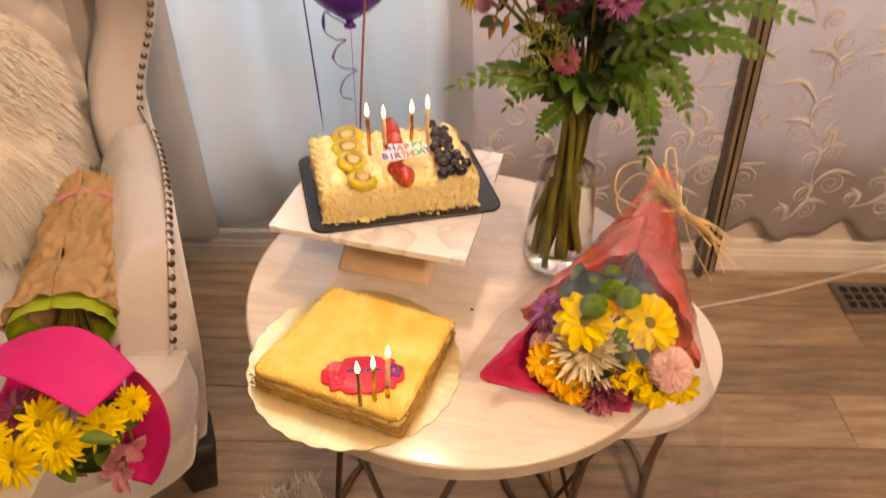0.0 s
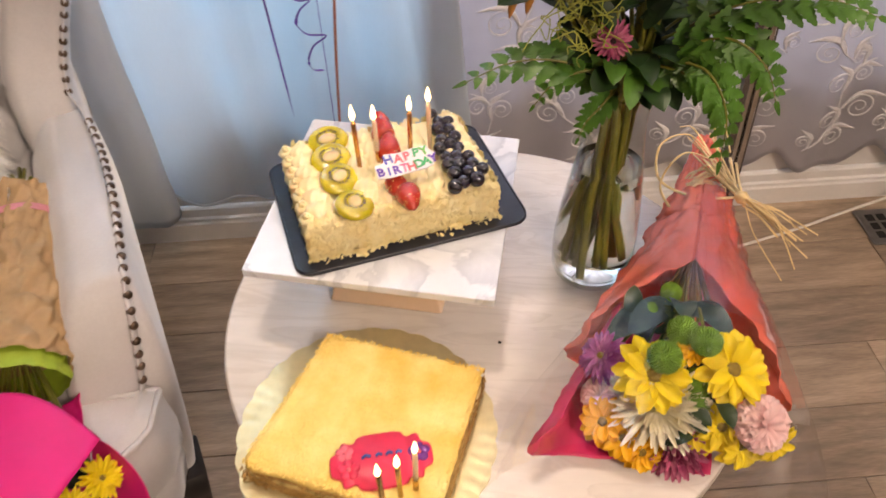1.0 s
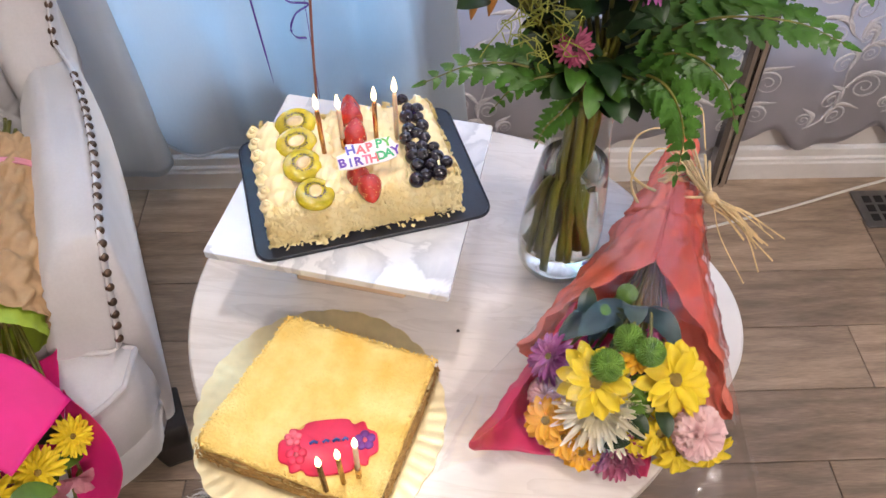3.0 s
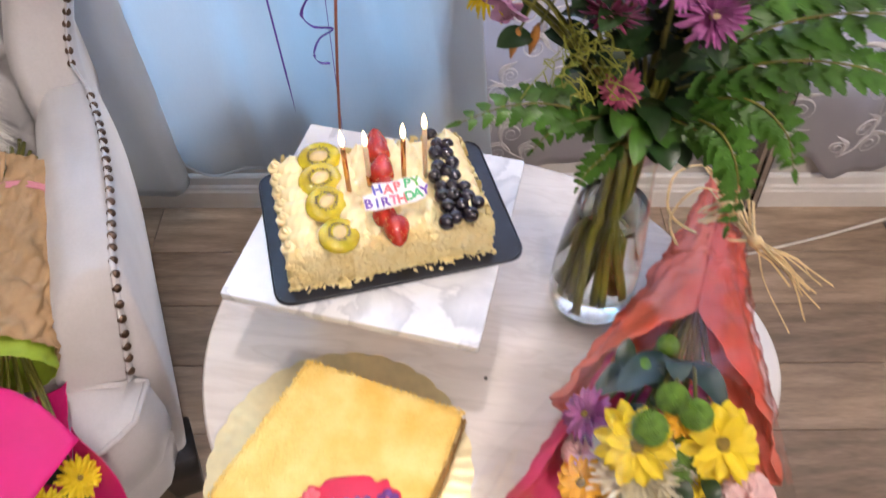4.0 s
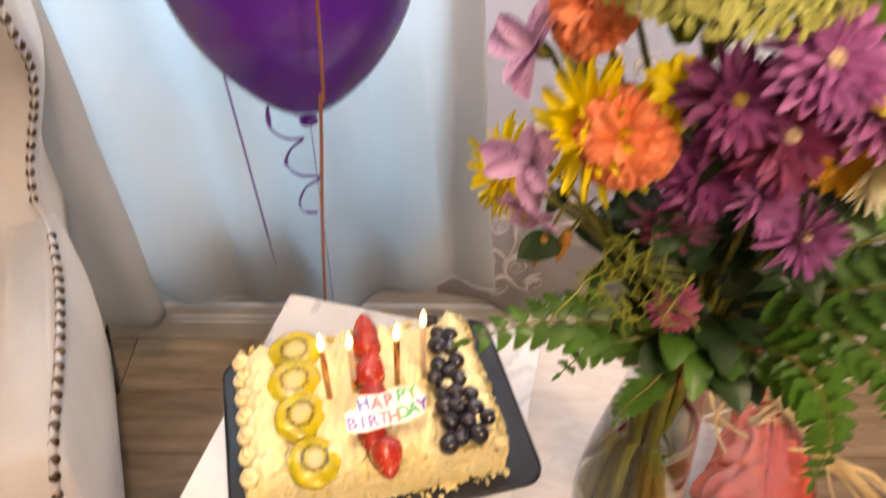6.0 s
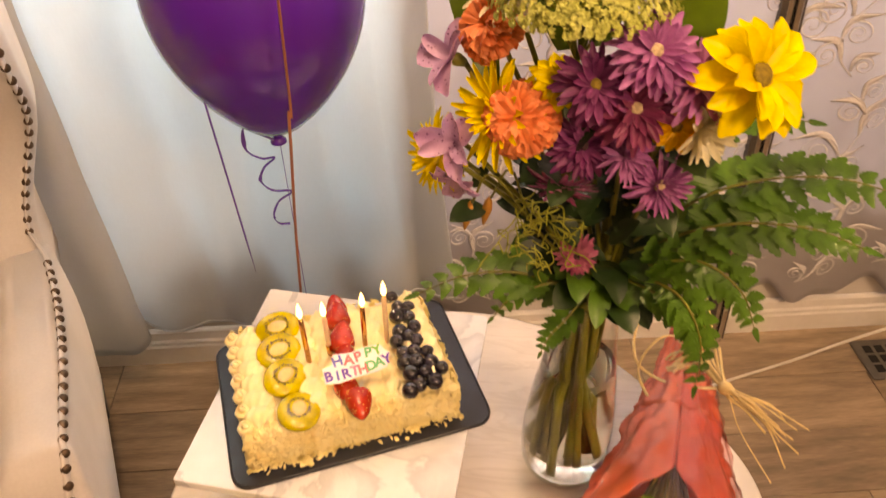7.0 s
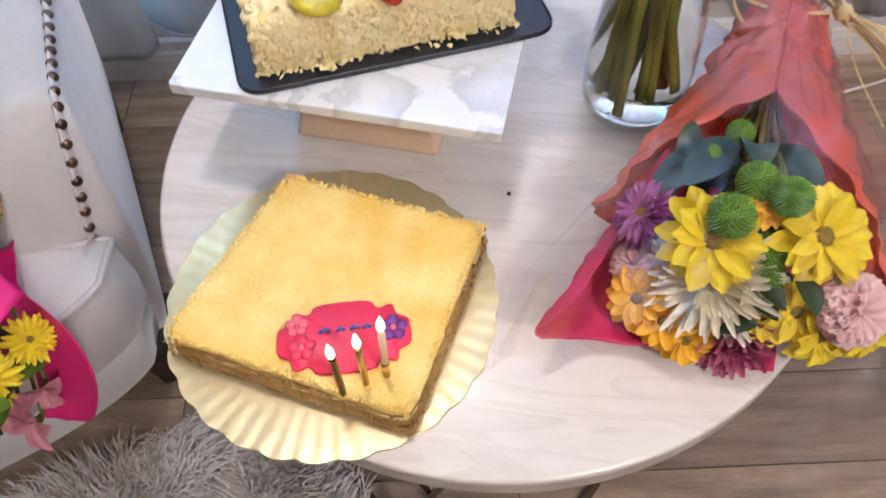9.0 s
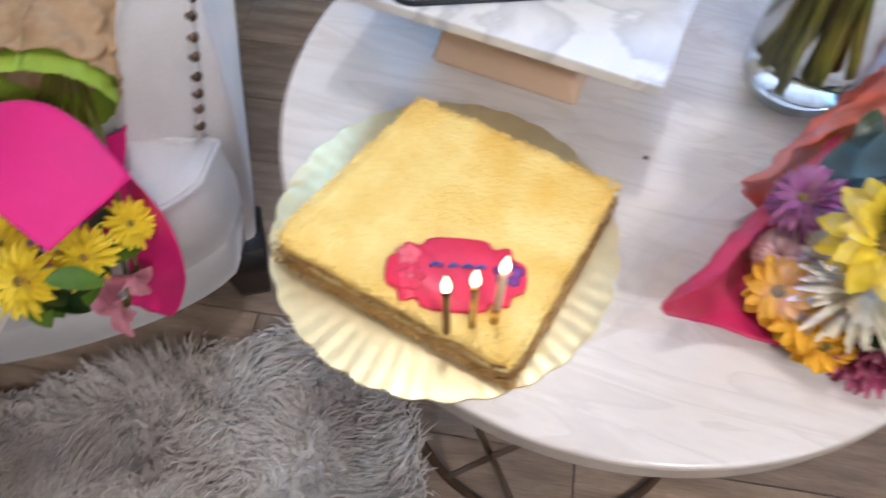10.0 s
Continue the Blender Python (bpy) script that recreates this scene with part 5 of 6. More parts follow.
fern(bunch, [(0.24, 1.01, 0.95), (0.30, 0.995, 0.995), (0.36, 0.985, 1.005), (0.405, 0.975, 0.995)], 0.034, UPF, 12)
fern(bunch, [(0.24, 1.02, 0.95), (0.30, 1.02, 1.01), (0.37, 1.01, 1.035), (0.440, 0.995, 1.028)], 0.036, UPF, 14)
fern(bunch, [(0.24, 1.00, 0.94), (0.285, 0.98, 0.970), (0.320, 0.965, 0.955), (0.338, 0.955, 0.922)], 0.029, (0.2, -0.9, 0.4), 10)
fern(bunch, [(0.22, 1.05, 0.95), (0.27, 1.08, 1.01), (0.33, 1.09, 1.04), (0.39, 1.10, 1.03)], 0.034, UPF, 11)
fern(bunch, [(0.235, 1.0, 0.93), (0.262, 0.975, 0.935), (0.285, 0.958, 0.920), (0.296, 0.952, 0.90)], 0.022, (0.1, -0.95, 0.3), 7)
# lime moss-like sprigs and two brown buds
for k in range(34):
    a = Vector((0.163 + rv.gauss(0, 0.010), 0.996 + rv.gauss(0, 0.006), rv.uniform(0.965, 1.015)))
    pts = [a]
    for j in range(4):
        pts.append(pts[-1] + Vector((rv.gauss(0, 0.008), rv.gauss(-0.002, 0.004), rv.gauss(-0.004, 0.008))))
    part("sprig", tube(smooth_path(pts, 14), 0.0006, 5), M["limegrass"], bunch)
for at in ((0.103, 1.004, 0.985), (0.118, 1.012, 0.985)):
    part("bud", lathe([(0, -0.014), (0.0032, -0.008), (0.0046, 0), (0.003, 0.008), (0.0008, 0.015), (0, 0.016)], towards(at, (-0.15, -0.1, -1)), 12), M["thinleaf"], bunch, "brown closing bud")
    part("stem", tube(smooth_path([(at[0] + 0.003, at[1], at[2] + 0.012), (at[0] + 0.018, at[1], at[2] + 0.04), (0.16, 1.01, 0.97), n_to()], 16), 0.0011, 6), M["stem"], bunch)


# ---- wrapped bouquet lying on the table ----
def cone(apex, mouth, prof, gap, up=(0, 0, 1), crumple=0.004, s0=0.0, s1=1.0, nu=44, nv=64, seed=0, pull=0.0, span=None):
    """A paper cone from apex to mouth. prof(s): half width and half height; gap(s): half angle of the opening left on top (degrees)."""
    A, B = Vector(apex), Vector(mouth)
    d = (B - A).normalized()
    side = d.cross(Vector(up)).normalized()
    upv = side.cross(d)

    def fn(a, b):
        s = s0 + (s1 - s0) * a
        w, h = prof(s)
        g = radians(gap(s))
        th = g + (2 * math.pi - 2 * g) * b
        if span:
            th = radians(span[0] + (span[1] - span[0]) * b)
        c = A.lerp(B, s)
        k = 1 + crumple / max(0.02, w) * (1.3 * abs(noise.noise((th * 1.6 + seed, s * 8 + th, seed))) + 0.9 * noise.noise((th * 3.1 - s * 11, s * 15, seed + 4)) + 0.9 * abs(noise.noise((th * 3.6 + seed * 2, s * 17 - th, 7.0))) + 0.45 * abs(noise.noise((th * 8 - s * 9, s * 38 + seed, 9.0))) - 0.3)
        p = c + side * (w * math.sin(th) * k) + d * pull * max(0, math.sin(th)) ** 2 * s + upv * (h * math.cos(th) * k)
        return p + d * 0.012 * noise.noise((th * 1.7, seed, 3)) * (1 if s > 0.9 else 0)
    return sheet(fn, nu, nv)


def on_table(fn, z):
    """Keeps a sheet from sinking into what it lies on."""
    for v in fn.verts:
        if (v.co.xy - Vector(TC)).length < 0.31 and v.co.z < z:
            v.co.z = z + 0.0004 * math.sin(v.co.x * 300)
    return fn


APX, MTH = (0.386, 1.232, 0.668), (0.272, 0.770, 0.672)
bq = thing("wrapped_bouquet", "mixed bouquet in coral tissue and cellophane tied with raffia", "bouquet", (0.30, 0.85, TZ))


def wrap_prof(s):
    return 0.010 + 0.022 * min(1, s / 0.30) + 0.098 * max(0, s - 0.28) ** 1.15 / 0.72 ** 1.15, 0.012 + 0.016 * min(1, s / 0.3) + 0.026 * max(0, s - 0.3)


solid(part("coral_paper", on_table(cone(APX, MTH, wrap_prof, lambda s: 0 if s < 0.57 else min(70, (s - 0.57) * 330), s1=0.86, crumple=0.0075, seed=2, nu=90, nv=120), TZ + 0.003), M["coral"], bq, "coral red crumpled tissue paper"), 0.0006)
solid(part("magenta_paper", on_table(cone(APX, MTH, lambda s: tuple(0.90 * q for q in wrap_prof(s)), lambda s: 96, s0=0.66, s1=1.02, crumple=0.006, seed=5, pull=0.050, span=(62, 205)), TZ + 0.0018), M["magentapaper"], bq, "magenta tissue paper lining"), 0.0005)
solid(part("side_fold", on_table(cone(APX, MTH, lambda s: tuple(1.03 * q + 0.002 for q in wrap_prof(s)), lambda s: 0 if s < 0.4 else 140, s0=0.30, s1=0.80, crumple=0.008, seed=9, nu=70, nv=110), TZ + 0.001), M["coral"], bq), 0.0006)


def film_fn(a, b):
    """The clear wrap over the flowers, wider than the paper, with loose corners."""
    A, B = Vector(APX), Vector(MTH)
    s = 0.14 + 1.08 * a
    d = (B - A).normalized()
    side = d.cross(Vector((0, 0, 1))).normalized()
    w, h = wrap_prof(min(s, 1.0))
    w = w * 1.10 + 0.004 + 0.03 * max(0, s - 0.8)
    x = -1 + 2 * b
    c = A.lerp(B, s)
    lift = (h + 0.012 + 0.085 * max(0, min(1, (s - 0.45) / 0.4))) * (1 - abs(x) ** 2.4)
    crease = 0.004 * noise.noise((x * 5, s * 7, 4)) + 0.0025 * math.sin(x * 21 + s * 6)
    p = c + side * (-x * w) + Vector((0, 0, lift + crease - 0.035 * abs(x) ** 4))
    return p


(part("cellophane", on_table(sheet(film_fn, 60, 60), TZ + 0.0026), M["film"], bq, "clear crinkled cellophane")).visible_shadow = False


def flap_fn(a, b):
    """The loose end of the wrap hanging past the table's edge."""
    p0, p1 = Vector((0.30, 0.700, 0.640)), Vector((0.415, 0.80, 0.655))
    q0, q1 = Vector((0.345, 0.615, 0.560)), Vector((0.46, 0.69, 0.55))
    p = p0.lerp(p1, b).lerp(q0.lerp(q1, b), a)
    return p + Vector((0, 0, 0.006 * noise.noise((a * 5, b * 5, 8)) + 0.012 * math.sin(a * 3.1)))


solid(part("pink_overlay", on_table(cone(APX, MTH, lambda s: (1.06 * wrap_prof(s)[0] + 0.003, 1.25 * wrap_prof(s)[1] + 0.020 * max(0, s - 0.35)), lambda s: 0, s0=0.26, s1=0.74, crumple=0.007, seed=23, nu=50, nv=30, span=(-112, 4)), TZ + 0.003), M["pinkfilm"], bq, "clear pink cellophane fold"), 0.0004)
(part("cellophane_flap", sheet(flap_fn, 24, 24), M["loosefilm"], bq, "clear crinkled cellophane")).visible_shadow = False
TB = (0.335, 1.02, 0.672)


def pom(at, r, seed):
    rr = random.Random(seed)
    bm = bmesh.new()
    bmesh.ops.create_icosphere(bm, subdivisions=3, radius=r * 0.9, matrix=Matrix.Translation(at) @ Matrix.Diagonal((1, 1, 0.86, 1)))
    for k in range(420):
        z = 1 - 2 * (k + 0.5) / 420
        a = k * 2.39996
        d = Vector((math.cos(a) * math.sqrt(1 - z * z), math.sin(a) * math.sqrt(1 - z * z), z * 0.86))
        bmesh.ops.create_cone(bm, segments=5, radius1=r * 0.075, radius2=r * 0.035, depth=r * 0.15, matrix=towards(Vector(at) + d * r * rr.uniform(0.92, 1.0), d))
    return bm


for k, (at, r) in enumerate((
        ((0.281, 0.839, 0.742), 0.02),
        ((0.259, 0.806, 0.744), 0.021),
        ((0.298, 0.822, 0.75), 0.019),
        ((0.295, 0.805, 0.708), 0.019),
        ((0.297, 0.793, 0.694), 0.0175),
        ((0.261, 0.892, 0.708), 0.012),
        ((0.29, 0.925, 0.7), 0.015))):
    ob = part("button_flower", pom(at, r * 0.76, k), M["pom"], bq, "green button flower")
    part("stem", tube(smooth_path([Vector(at), Vector(at).lerp(Vector(TB), 0.5) + Vector((0, 0, -0.01)), TB], 10), 0.002, 6), M["stem"], ob)
BQ = [
    ("yellow_daisy", "daisy", (0.326, 0.811, 0.724), (0.15, -0.45, 0.85), 0.0375, "yellow", "eye", "large yellow daisy"),
    ("yellow_daisy", "daisy", (0.252, 0.798, 0.726), (-0.15, -0.45, 0.85), 0.039, "yellow", "eye", "large yellow daisy"),
    ("cream_mum", "quill", (0.26, 0.789, 0.69), (-0.1, -0.72, 0.6), 0.047, "pale", None, "large cream quilled chrysanthemum"),
    ("golden_daisy", "daisy", (0.212, 0.781, 0.668), (-0.3, -0.5, 0.75), 0.025, "golden", "eye", "golden daisy"),
    ("golden_daisy", "daisy", (0.233, 0.769, 0.66), (-0.25, -0.6, 0.7), 0.025, "golden", "eye", "golden daisy"),
    ("golden_daisy", "daisy", (0.25, 0.76, 0.652), (-0.1, -0.7, 0.6), 0.023, "golden", "eye", "golden daisy"),
    ("golden_daisy", "daisy", (0.301, 0.776, 0.672), (0.0, -0.7, 0.6), 0.026, "yellow", "eye", "yellow daisy"),
    ("golden_daisy", "daisy", (0.322, 0.779, 0.676), (0.1, -0.7, 0.6), 0.028, "yellow", "eye", "yellow daisy"),
    ("golden_daisy", "daisy", (0.341, 0.768, 0.664), (0.2, -0.75, 0.5), 0.028, "yellow", "eye", "yellow daisy"),
    ("golden_daisy", "daisy", (0.372, 0.772, 0.668), (0.4, -0.7, 0.3), 0.026, "yellow", "eye", "yellow daisy"),
    ("carnation", "carnation", (0.357, 0.775, 0.69), (0.3, -0.6, 0.7), 0.0285, "pink", None, "frilled pale pink carnation"),
    ("carnation", "carnation", (0.211, 0.807, 0.672), (-0.4, -0.4, 0.7), 0.0215, "pink", None, "frilled pale pink carnation"),
    ("magenta_daisy", "pompon", (0.285, 0.768, 0.652), (0.0, -0.85, 0.4), 0.033, "magenta", "eyedark", "magenta daisy with pale petal backs"),
    ("lilac_daisy", "mum", (0.209, 0.831, 0.706), (-0.5, -0.3, 0.75), 0.026, "orchid", "eye", "lilac daisy"),
    ("small_yellow", "daisy", (0.291, 0.826, 0.736), (0.0, -0.3, 0.9), 0.02, "golden", "eye", "small golden daisy"),
    ("cream_mum", "fan", (0.286, 0.795, 0.694), (0.35, -0.6, 0.6), 0.027, "pale", None, "cream chrysanthemum"),
    ("plum_daisy", "daisy", (0.322, 0.862, 0.712), (0.2, -0.1, 0.9), 0.019, "plum", None, "plum-coloured daisy"),
]
for nm, kind, at, ax, size, col, eye, lab in BQ:
    bloom(bq, nm, kind, at, ax, size, col, eye, stem_to=TB, label=lab)
for k in range(34):
    a = Vector((0.28 + rv.gauss(0, 0.032), 0.84 + rv.gauss(0, 0.035), rv.uniform(0.65, 0.705)))
    d = Vector((rv.gauss(0, 1), rv.gauss(-0.6, 0.6), rv.uniform(-0.1, 0.7))).normalized()
    L = rv.uniform(0.026, 0.04)
    if abs(a.x + d.x * L - 0.285) > 0.045:
        continue
    part("leaf", leaf_shape(bmesh.new(), [a, a + d * L * 0.5 + Vector((0, 0, 0.004)), a + d * L], L * 0.26, (0, 0, 1), 8), M["darkleaf"], bq)
for pts, w in (([(0.290, 0.915, 0.695), (0.262, 0.885, 0.712), (0.236, 0.858, 0.708)], 0.015), ([(0.292, 0.91, 0.70), (0.290, 0.885, 0.730), (0.292, 0.866, 0.725)], 0.013), ([(0.275, 0.90, 0.69), (0.245, 0.885, 0.700), (0.215, 0.858, 0.692)], 0.014), ([(0.30, 0.90, 0.70), (0.318, 0.880, 0.722), (0.338, 0.850, 0.715)], 0.013)):
    part("leaf", leaf_shape(bmesh.new(), pts, w, (0, -0.3, 1), 12), M["blueleaf"], bq, "dark blue-green leaf")
# raffia tie
KN = Vector((0.392, 1.076, 0.706))
for k in range(12):
    pts = []
    y0 = 1.105 + 0.035 * rv.random()
    s = (1.232 - y0) / 0.462
    w, h = wrap_prof(s)
    for j in range(15):
        th = radians(-150 + 300 * j / 14)
        c = Vector(APX).lerp(Vector(MTH), s + 0.02 * math.sin(j * 0.9 + k))
        pts.append(c + Vector((math.sin(th) * (w + 0.004 + 0.002 * rv.random()), 0.012 * math.sin(th * 1.3), math.cos(th) * (h + 0.004 + 0.003 * rv.random()))))
    part("raffia_strand", tube(smooth_path(pts, 26), rv.uniform(0.0009, 0.0019), 6, flat=0.35), M["tie"], bq)
for k in range(16):
    e = Vector((0.458, 1.050, 0.672)) + Vector((rv.gauss(0, 0.013), rv.gauss(0, 0.013), rv.gauss(0, 0.008)))
    if k < 3:
        e = Vector((0.44 + 0.02 * k, 1.00 + 0.02 * k, 0.645))
    b = KN + Vector((rv.gauss(0, 0.003), rv.gauss(0, 0.003), rv.gauss(0, 0.003)))
    a0 = Vector((0.372, 1.150, 0.71)) + Vector((rv.gauss(0, 0.012), rv.gauss(0, 0.02), rv.gauss(0, 0.005)))
    part("raffia_strand", tube(smooth_path([a0, b, b.lerp(e, 0.5) + Vector((rv.gauss(0, 0.006), rv.gauss(0, 0.006), 0.006)), e], 22), rv.uniform(0.0009, 0.0020), 6, flat=0.4), M["tie"], bq)
for pts in ([(0.37, 1.14, 0.71), (0.34, 1.17, 0.725), (0.305, 1.16, 0.715), (0.30, 1.11, 0.70), (0.34, 1.08, 0.70), KN], [(0.37, 1.14, 0.71), (0.325, 1.125, 0.73), (0.30, 1.10, 0.70), (0.315, 1.05, 0.69)], [(0.375, 1.15, 0.71), (0.37, 1.18, 0.74), (0.385, 1.20, 0.735), (0.39, 1.15, 0.715)], [(0.37, 1.14, 0.71), (0.35, 1.19, 0.72), (0.335, 1.20, 0.715)]):
    part("raffia_strand", tube(smooth_path(pts, 26), 0.0018, 6, flat=0.4), M["tie"], bq)
part("raffia_knot", lathe([(0, -0.009), (0.006, -0.007), (0.0085, 0), (0.006, 0.007), (0, 0.009)], towards(KN, (0.6, -0.3, -0.3)), 14), M["tie"], bq)

# ---- balloon and ribbons ----
bl = thing("balloon", "purple latex balloon with a curled purple ribbon", "balloon", (-0.164, 1.339, 0.835))
prof = [(0, 0.0), (0.006, 0.001), (0.0075, 0.005)]
for k in range(1, 25):                        # a pear: a cone at the neck, round on top
    f = 1 - (1 - k / 24) ** 1.6
    prof.append((0.0075 * (1 - f) + 0.124 * 2.38 * f ** 0.8 * (1 - f) ** 0.5 if k < 24 else 0, 0.005 + 0.315 * f))
part("balloon_skin", lathe(prof, n=72), M["balloon"], bl, local=True)
part("knot", lathe([(0, -0.008), (0.011, -0.007), (0.010, -0.003), (0.005, 0.0), (0.006, 0.004), (0, 0.005)], n=20), M["balloon"], bl, local=True)
pts = [(-0.004, -0.004, -0.002), (-0.026, -0.008, 0.010), (-0.040, -0.012, 0.018), (-0.040, -0.016, -0.012), (-0.024, -0.010, -0.028), (-0.008, -0.004, -0.030), (-0.022, -0.010, -0.042),
       (-0.028, -0.016, -0.060), (-0.016, -0.012, -0.078), (0.009, -0.004, -0.084), (-0.010, -0.010, -0.098), (-0.019, -0.016, -0.120), (-0.014, -0.012, -0.136), (-0.001, -0.006, -0.140)]
part("curled_ribbon", tube(smooth_path(pts, 200), 0.0030, 6, flat=0.2, side=(0, 0, 1)), M["purple_ribbon"], bl, local=True)
part("ribbon_tail", tube([(0, 0.004, -0.004), (0.002, 0.006, -0.30), (0.0, 0.006, -0.834)], 0.0007, 6, flat=0.3), M["purple_ribbon"], bl, local=True)
rb = part("copper_string", tube(smooth_path([(-0.060, 1.19, 2.45), (-0.089, 1.19, 1.102), (-0.097, 1.19, 0.944), (-0.115, 1.19, 0.698), (-0.15, 1.19, 0.003)], 60), 0.0019, 6, flat=0.3), M["copper_ribbon"])
tagged(rb, "copper curling ribbon stretched from ceiling to floor behind the cake", "ribbon", "balloon ribbons")
rb = part("purple_string", tube(smooth_path([(-0.31, 1.26, 2.45), (-0.235, 1.26, 1.20), (-0.216, 1.26, 0.92), (-0.199, 1.26, 0.663)], 60), lambda f: 0.0028 * min(1, (1 - f) * 12 + 0.1), 6, flat=0.3), M["purple_ribbon"])
tagged(rb, "thin purple curling ribbon hanging down before the curtain", "ribbon", "balloon ribbons")

# ---- tufted wing chair ----
CH = pose(-0.405, 1.034, 0, 0, 0, 30.4)       # local +y to the chair's back, x = 0 at the outer edge of its arm
chair = thing("wing_chair", "pale grey velvet wing chair with button-tufted back and nailhead trim", "armchair", (-0.405, 1.034, 0), rz=30.4)
CW = 0.74                                     # width over the arms


def arm_front(z):
    """How far the arm reaches forward at a height."""
    return -0.006 - 0.062 * min(1, max(0, (0.545 - z) / 0.15)) ** 0.85


def arm_sections(x_in, x_out, flip):
    """An arm: narrow on top, wider where it meets the seat, its outer side gently bowed."""
    secs = []
    for z, g, grow, bow in ((0.13, 0.0, 0.062, -0.024), (0.20, 0.0, 0.062, -0.012), (0.28, 0.0, 0.062, -0.003), (0.36, 0.0, 0.062, 0.004), (0.42, 0.0, 0.052, 0.006), (0.47, 0.0, 0.036, 0.005), (0.51, 0.0, 0.018, 0.003), (0.535, 0.002, 0.006, 0.003), (0.548, 0.009, 0.0, 0.0), (0.555, 0.022, 0.0, 0.0)):
        back = 0.46 + 0.03 * (0.55 - z)
        pts = round_rect(x_in - grow + g, x_out + bow - g * 0.5, arm_front(z) + g * 0.5, back, 0.016)
        mid = (x_in + x_out) / 2
        secs.append([(flip[0] + flip[1] * (x + (0.014 * math.sin(math.pi * min(1, max(0, y / 0.42))) if x > mid else 0)), y, z) for x, y in pts])
    return secs


part("arm", loft(arm_sections(-0.074, 0.008, (0, 1))), M["velvet"], chair, local=True)
part("arm", loft(arm_sections(-0.074, 0.008, (-CW, -1))), M["velvet"], chair, local=True)


def wing_edge(z):
    """Front edge of the wing, curving out over the arm."""
    f = (z - 0.545) / 0.5
    return 0.418 + 0.045 * math.sin(math.pi * min(1, max(0, f * 1.5))) - 0.05 * max(0, f - 0.4)


def wing_out(z):
    f = min(1, max(0, (z - 0.57) / 0.24))
    return 0.066 * f * f * (3 - 2 * f)


for flip in ((0, 1), (-CW, -1)):
    secs = []
    for z in np.linspace(0.46, 1.14, 18):
        r = 0.03 if z > 1.0 else 0.026
        lean = 0.10 * max(0, z - 0.5)
        secs.append([(flip[0] + flip[1] * x, y, z) for x, y in round_rect(-0.105 + wing_out(z), 0.004 + wing_out(z), wing_edge(z), 0.60 + lean, r)])
    part("wing", loft(secs), M["velvet"], chair, local=True)

# tufted back: diamond pleats drawn in at buttons
BTN = []
for r in range(6):
    for c in range(6):
        x = -CW / 2 + (c - 2.5 + 0.5 * (r % 2)) * 0.115
        BTN.append((x, 0.44 + 0.115 * r))


def back_fn(a, b):
    x = -CW + 0.10 + (CW - 0.20) * a
    z = 0.34 + 0.84 * b
    y = 0.505 + 0.10 * max(0, z - 0.4)
    d = min(math.hypot(x - bx, z - bz) for bx, bz in BTN)
    pull = math.exp(-(d / 0.020) ** 2) * 0.034 + math.exp(-(d / 0.055) ** 2) * 0.012
    # pleats run along the diamond's sides
    p = (x + CW / 2) / 0.115
    q = (z - 0.44) / 0.23
    l1 = abs(((p + 2 * q + 0.5) % 1) - 0.5)
    l2 = abs(((p - 2 * q + 0.5) % 1) - 0.5)
    crease = max(math.exp(-(l1 / 0.045) ** 2), math.exp(-(l2 / 0.045) ** 2)) * 0.006
    edge = 0.03 * (abs(2 * a - 1) ** 4)
    return Vector((x, y + pull + crease - edge - 0.02, z))


part("tufted_back", sheet(back_fn, 110, 150), M["velvet"], chair, "button-tufted velvet back", local=True)
part("back_shell", loft([[(x, y + 0.10 * max(0, z - 0.4), z) for x, y in round_rect(-CW + 0.02, -0.02, 0.56, 0.62, 0.025)] for z in (0.13, 0.4, 0.8, 1.15, 1.18)]), M["velvet"], chair, local=True)
for x, z in BTN:
    if -CW + 0.12 < x < -0.12:
        part("button", lathe([(0, 0.006), (0.006, 0.0052), (0.010, 0.002), (0.0105, 0), (0, -0.001)], Matrix.Translation((x, 0.522 + 0.10 * max(0, z - 0.4), z)) @ pose(0, 0, 0, 90, 0, 0), 16), M["velvet"], chair, local=True)


# seat cushion with a bowed front that reaches round the arms
def seat_outline(g):
    pts = []
    n = 30
    for k in range(n + 1):       # bowed front, from one front corner to the other
        f = k / n
        x = -0.012 - g + (-CW + 0.024 + 2 * g) * f
        y = -0.082 + g - 0.138 * math.sin(math.pi * f) ** 0.38
        pts.append((x, y))
    right = [(-0.136 - g, 0.50), (-0.136 - g, 0.30), (-0.136 - g, 0.10), (-0.132 - g, 0.03), (-0.119 - g, -0.022 - g), (-0.095 - g, -0.056 - g), (-0.05, -0.071 - g), (-0.018 - g, -0.076)]
    left = [(-CW - x, y) for x, y in right[::-1]]
    return pts + left + right


def seat_ring(z, g):
    return [(x, y, z + (0.012 * math.sin(math.pi * min(1, max(0, (x + CW - 0.1) / (CW - 0.2)))) if z > 0.37 else 0)) for x, y in seat_outline(g)]


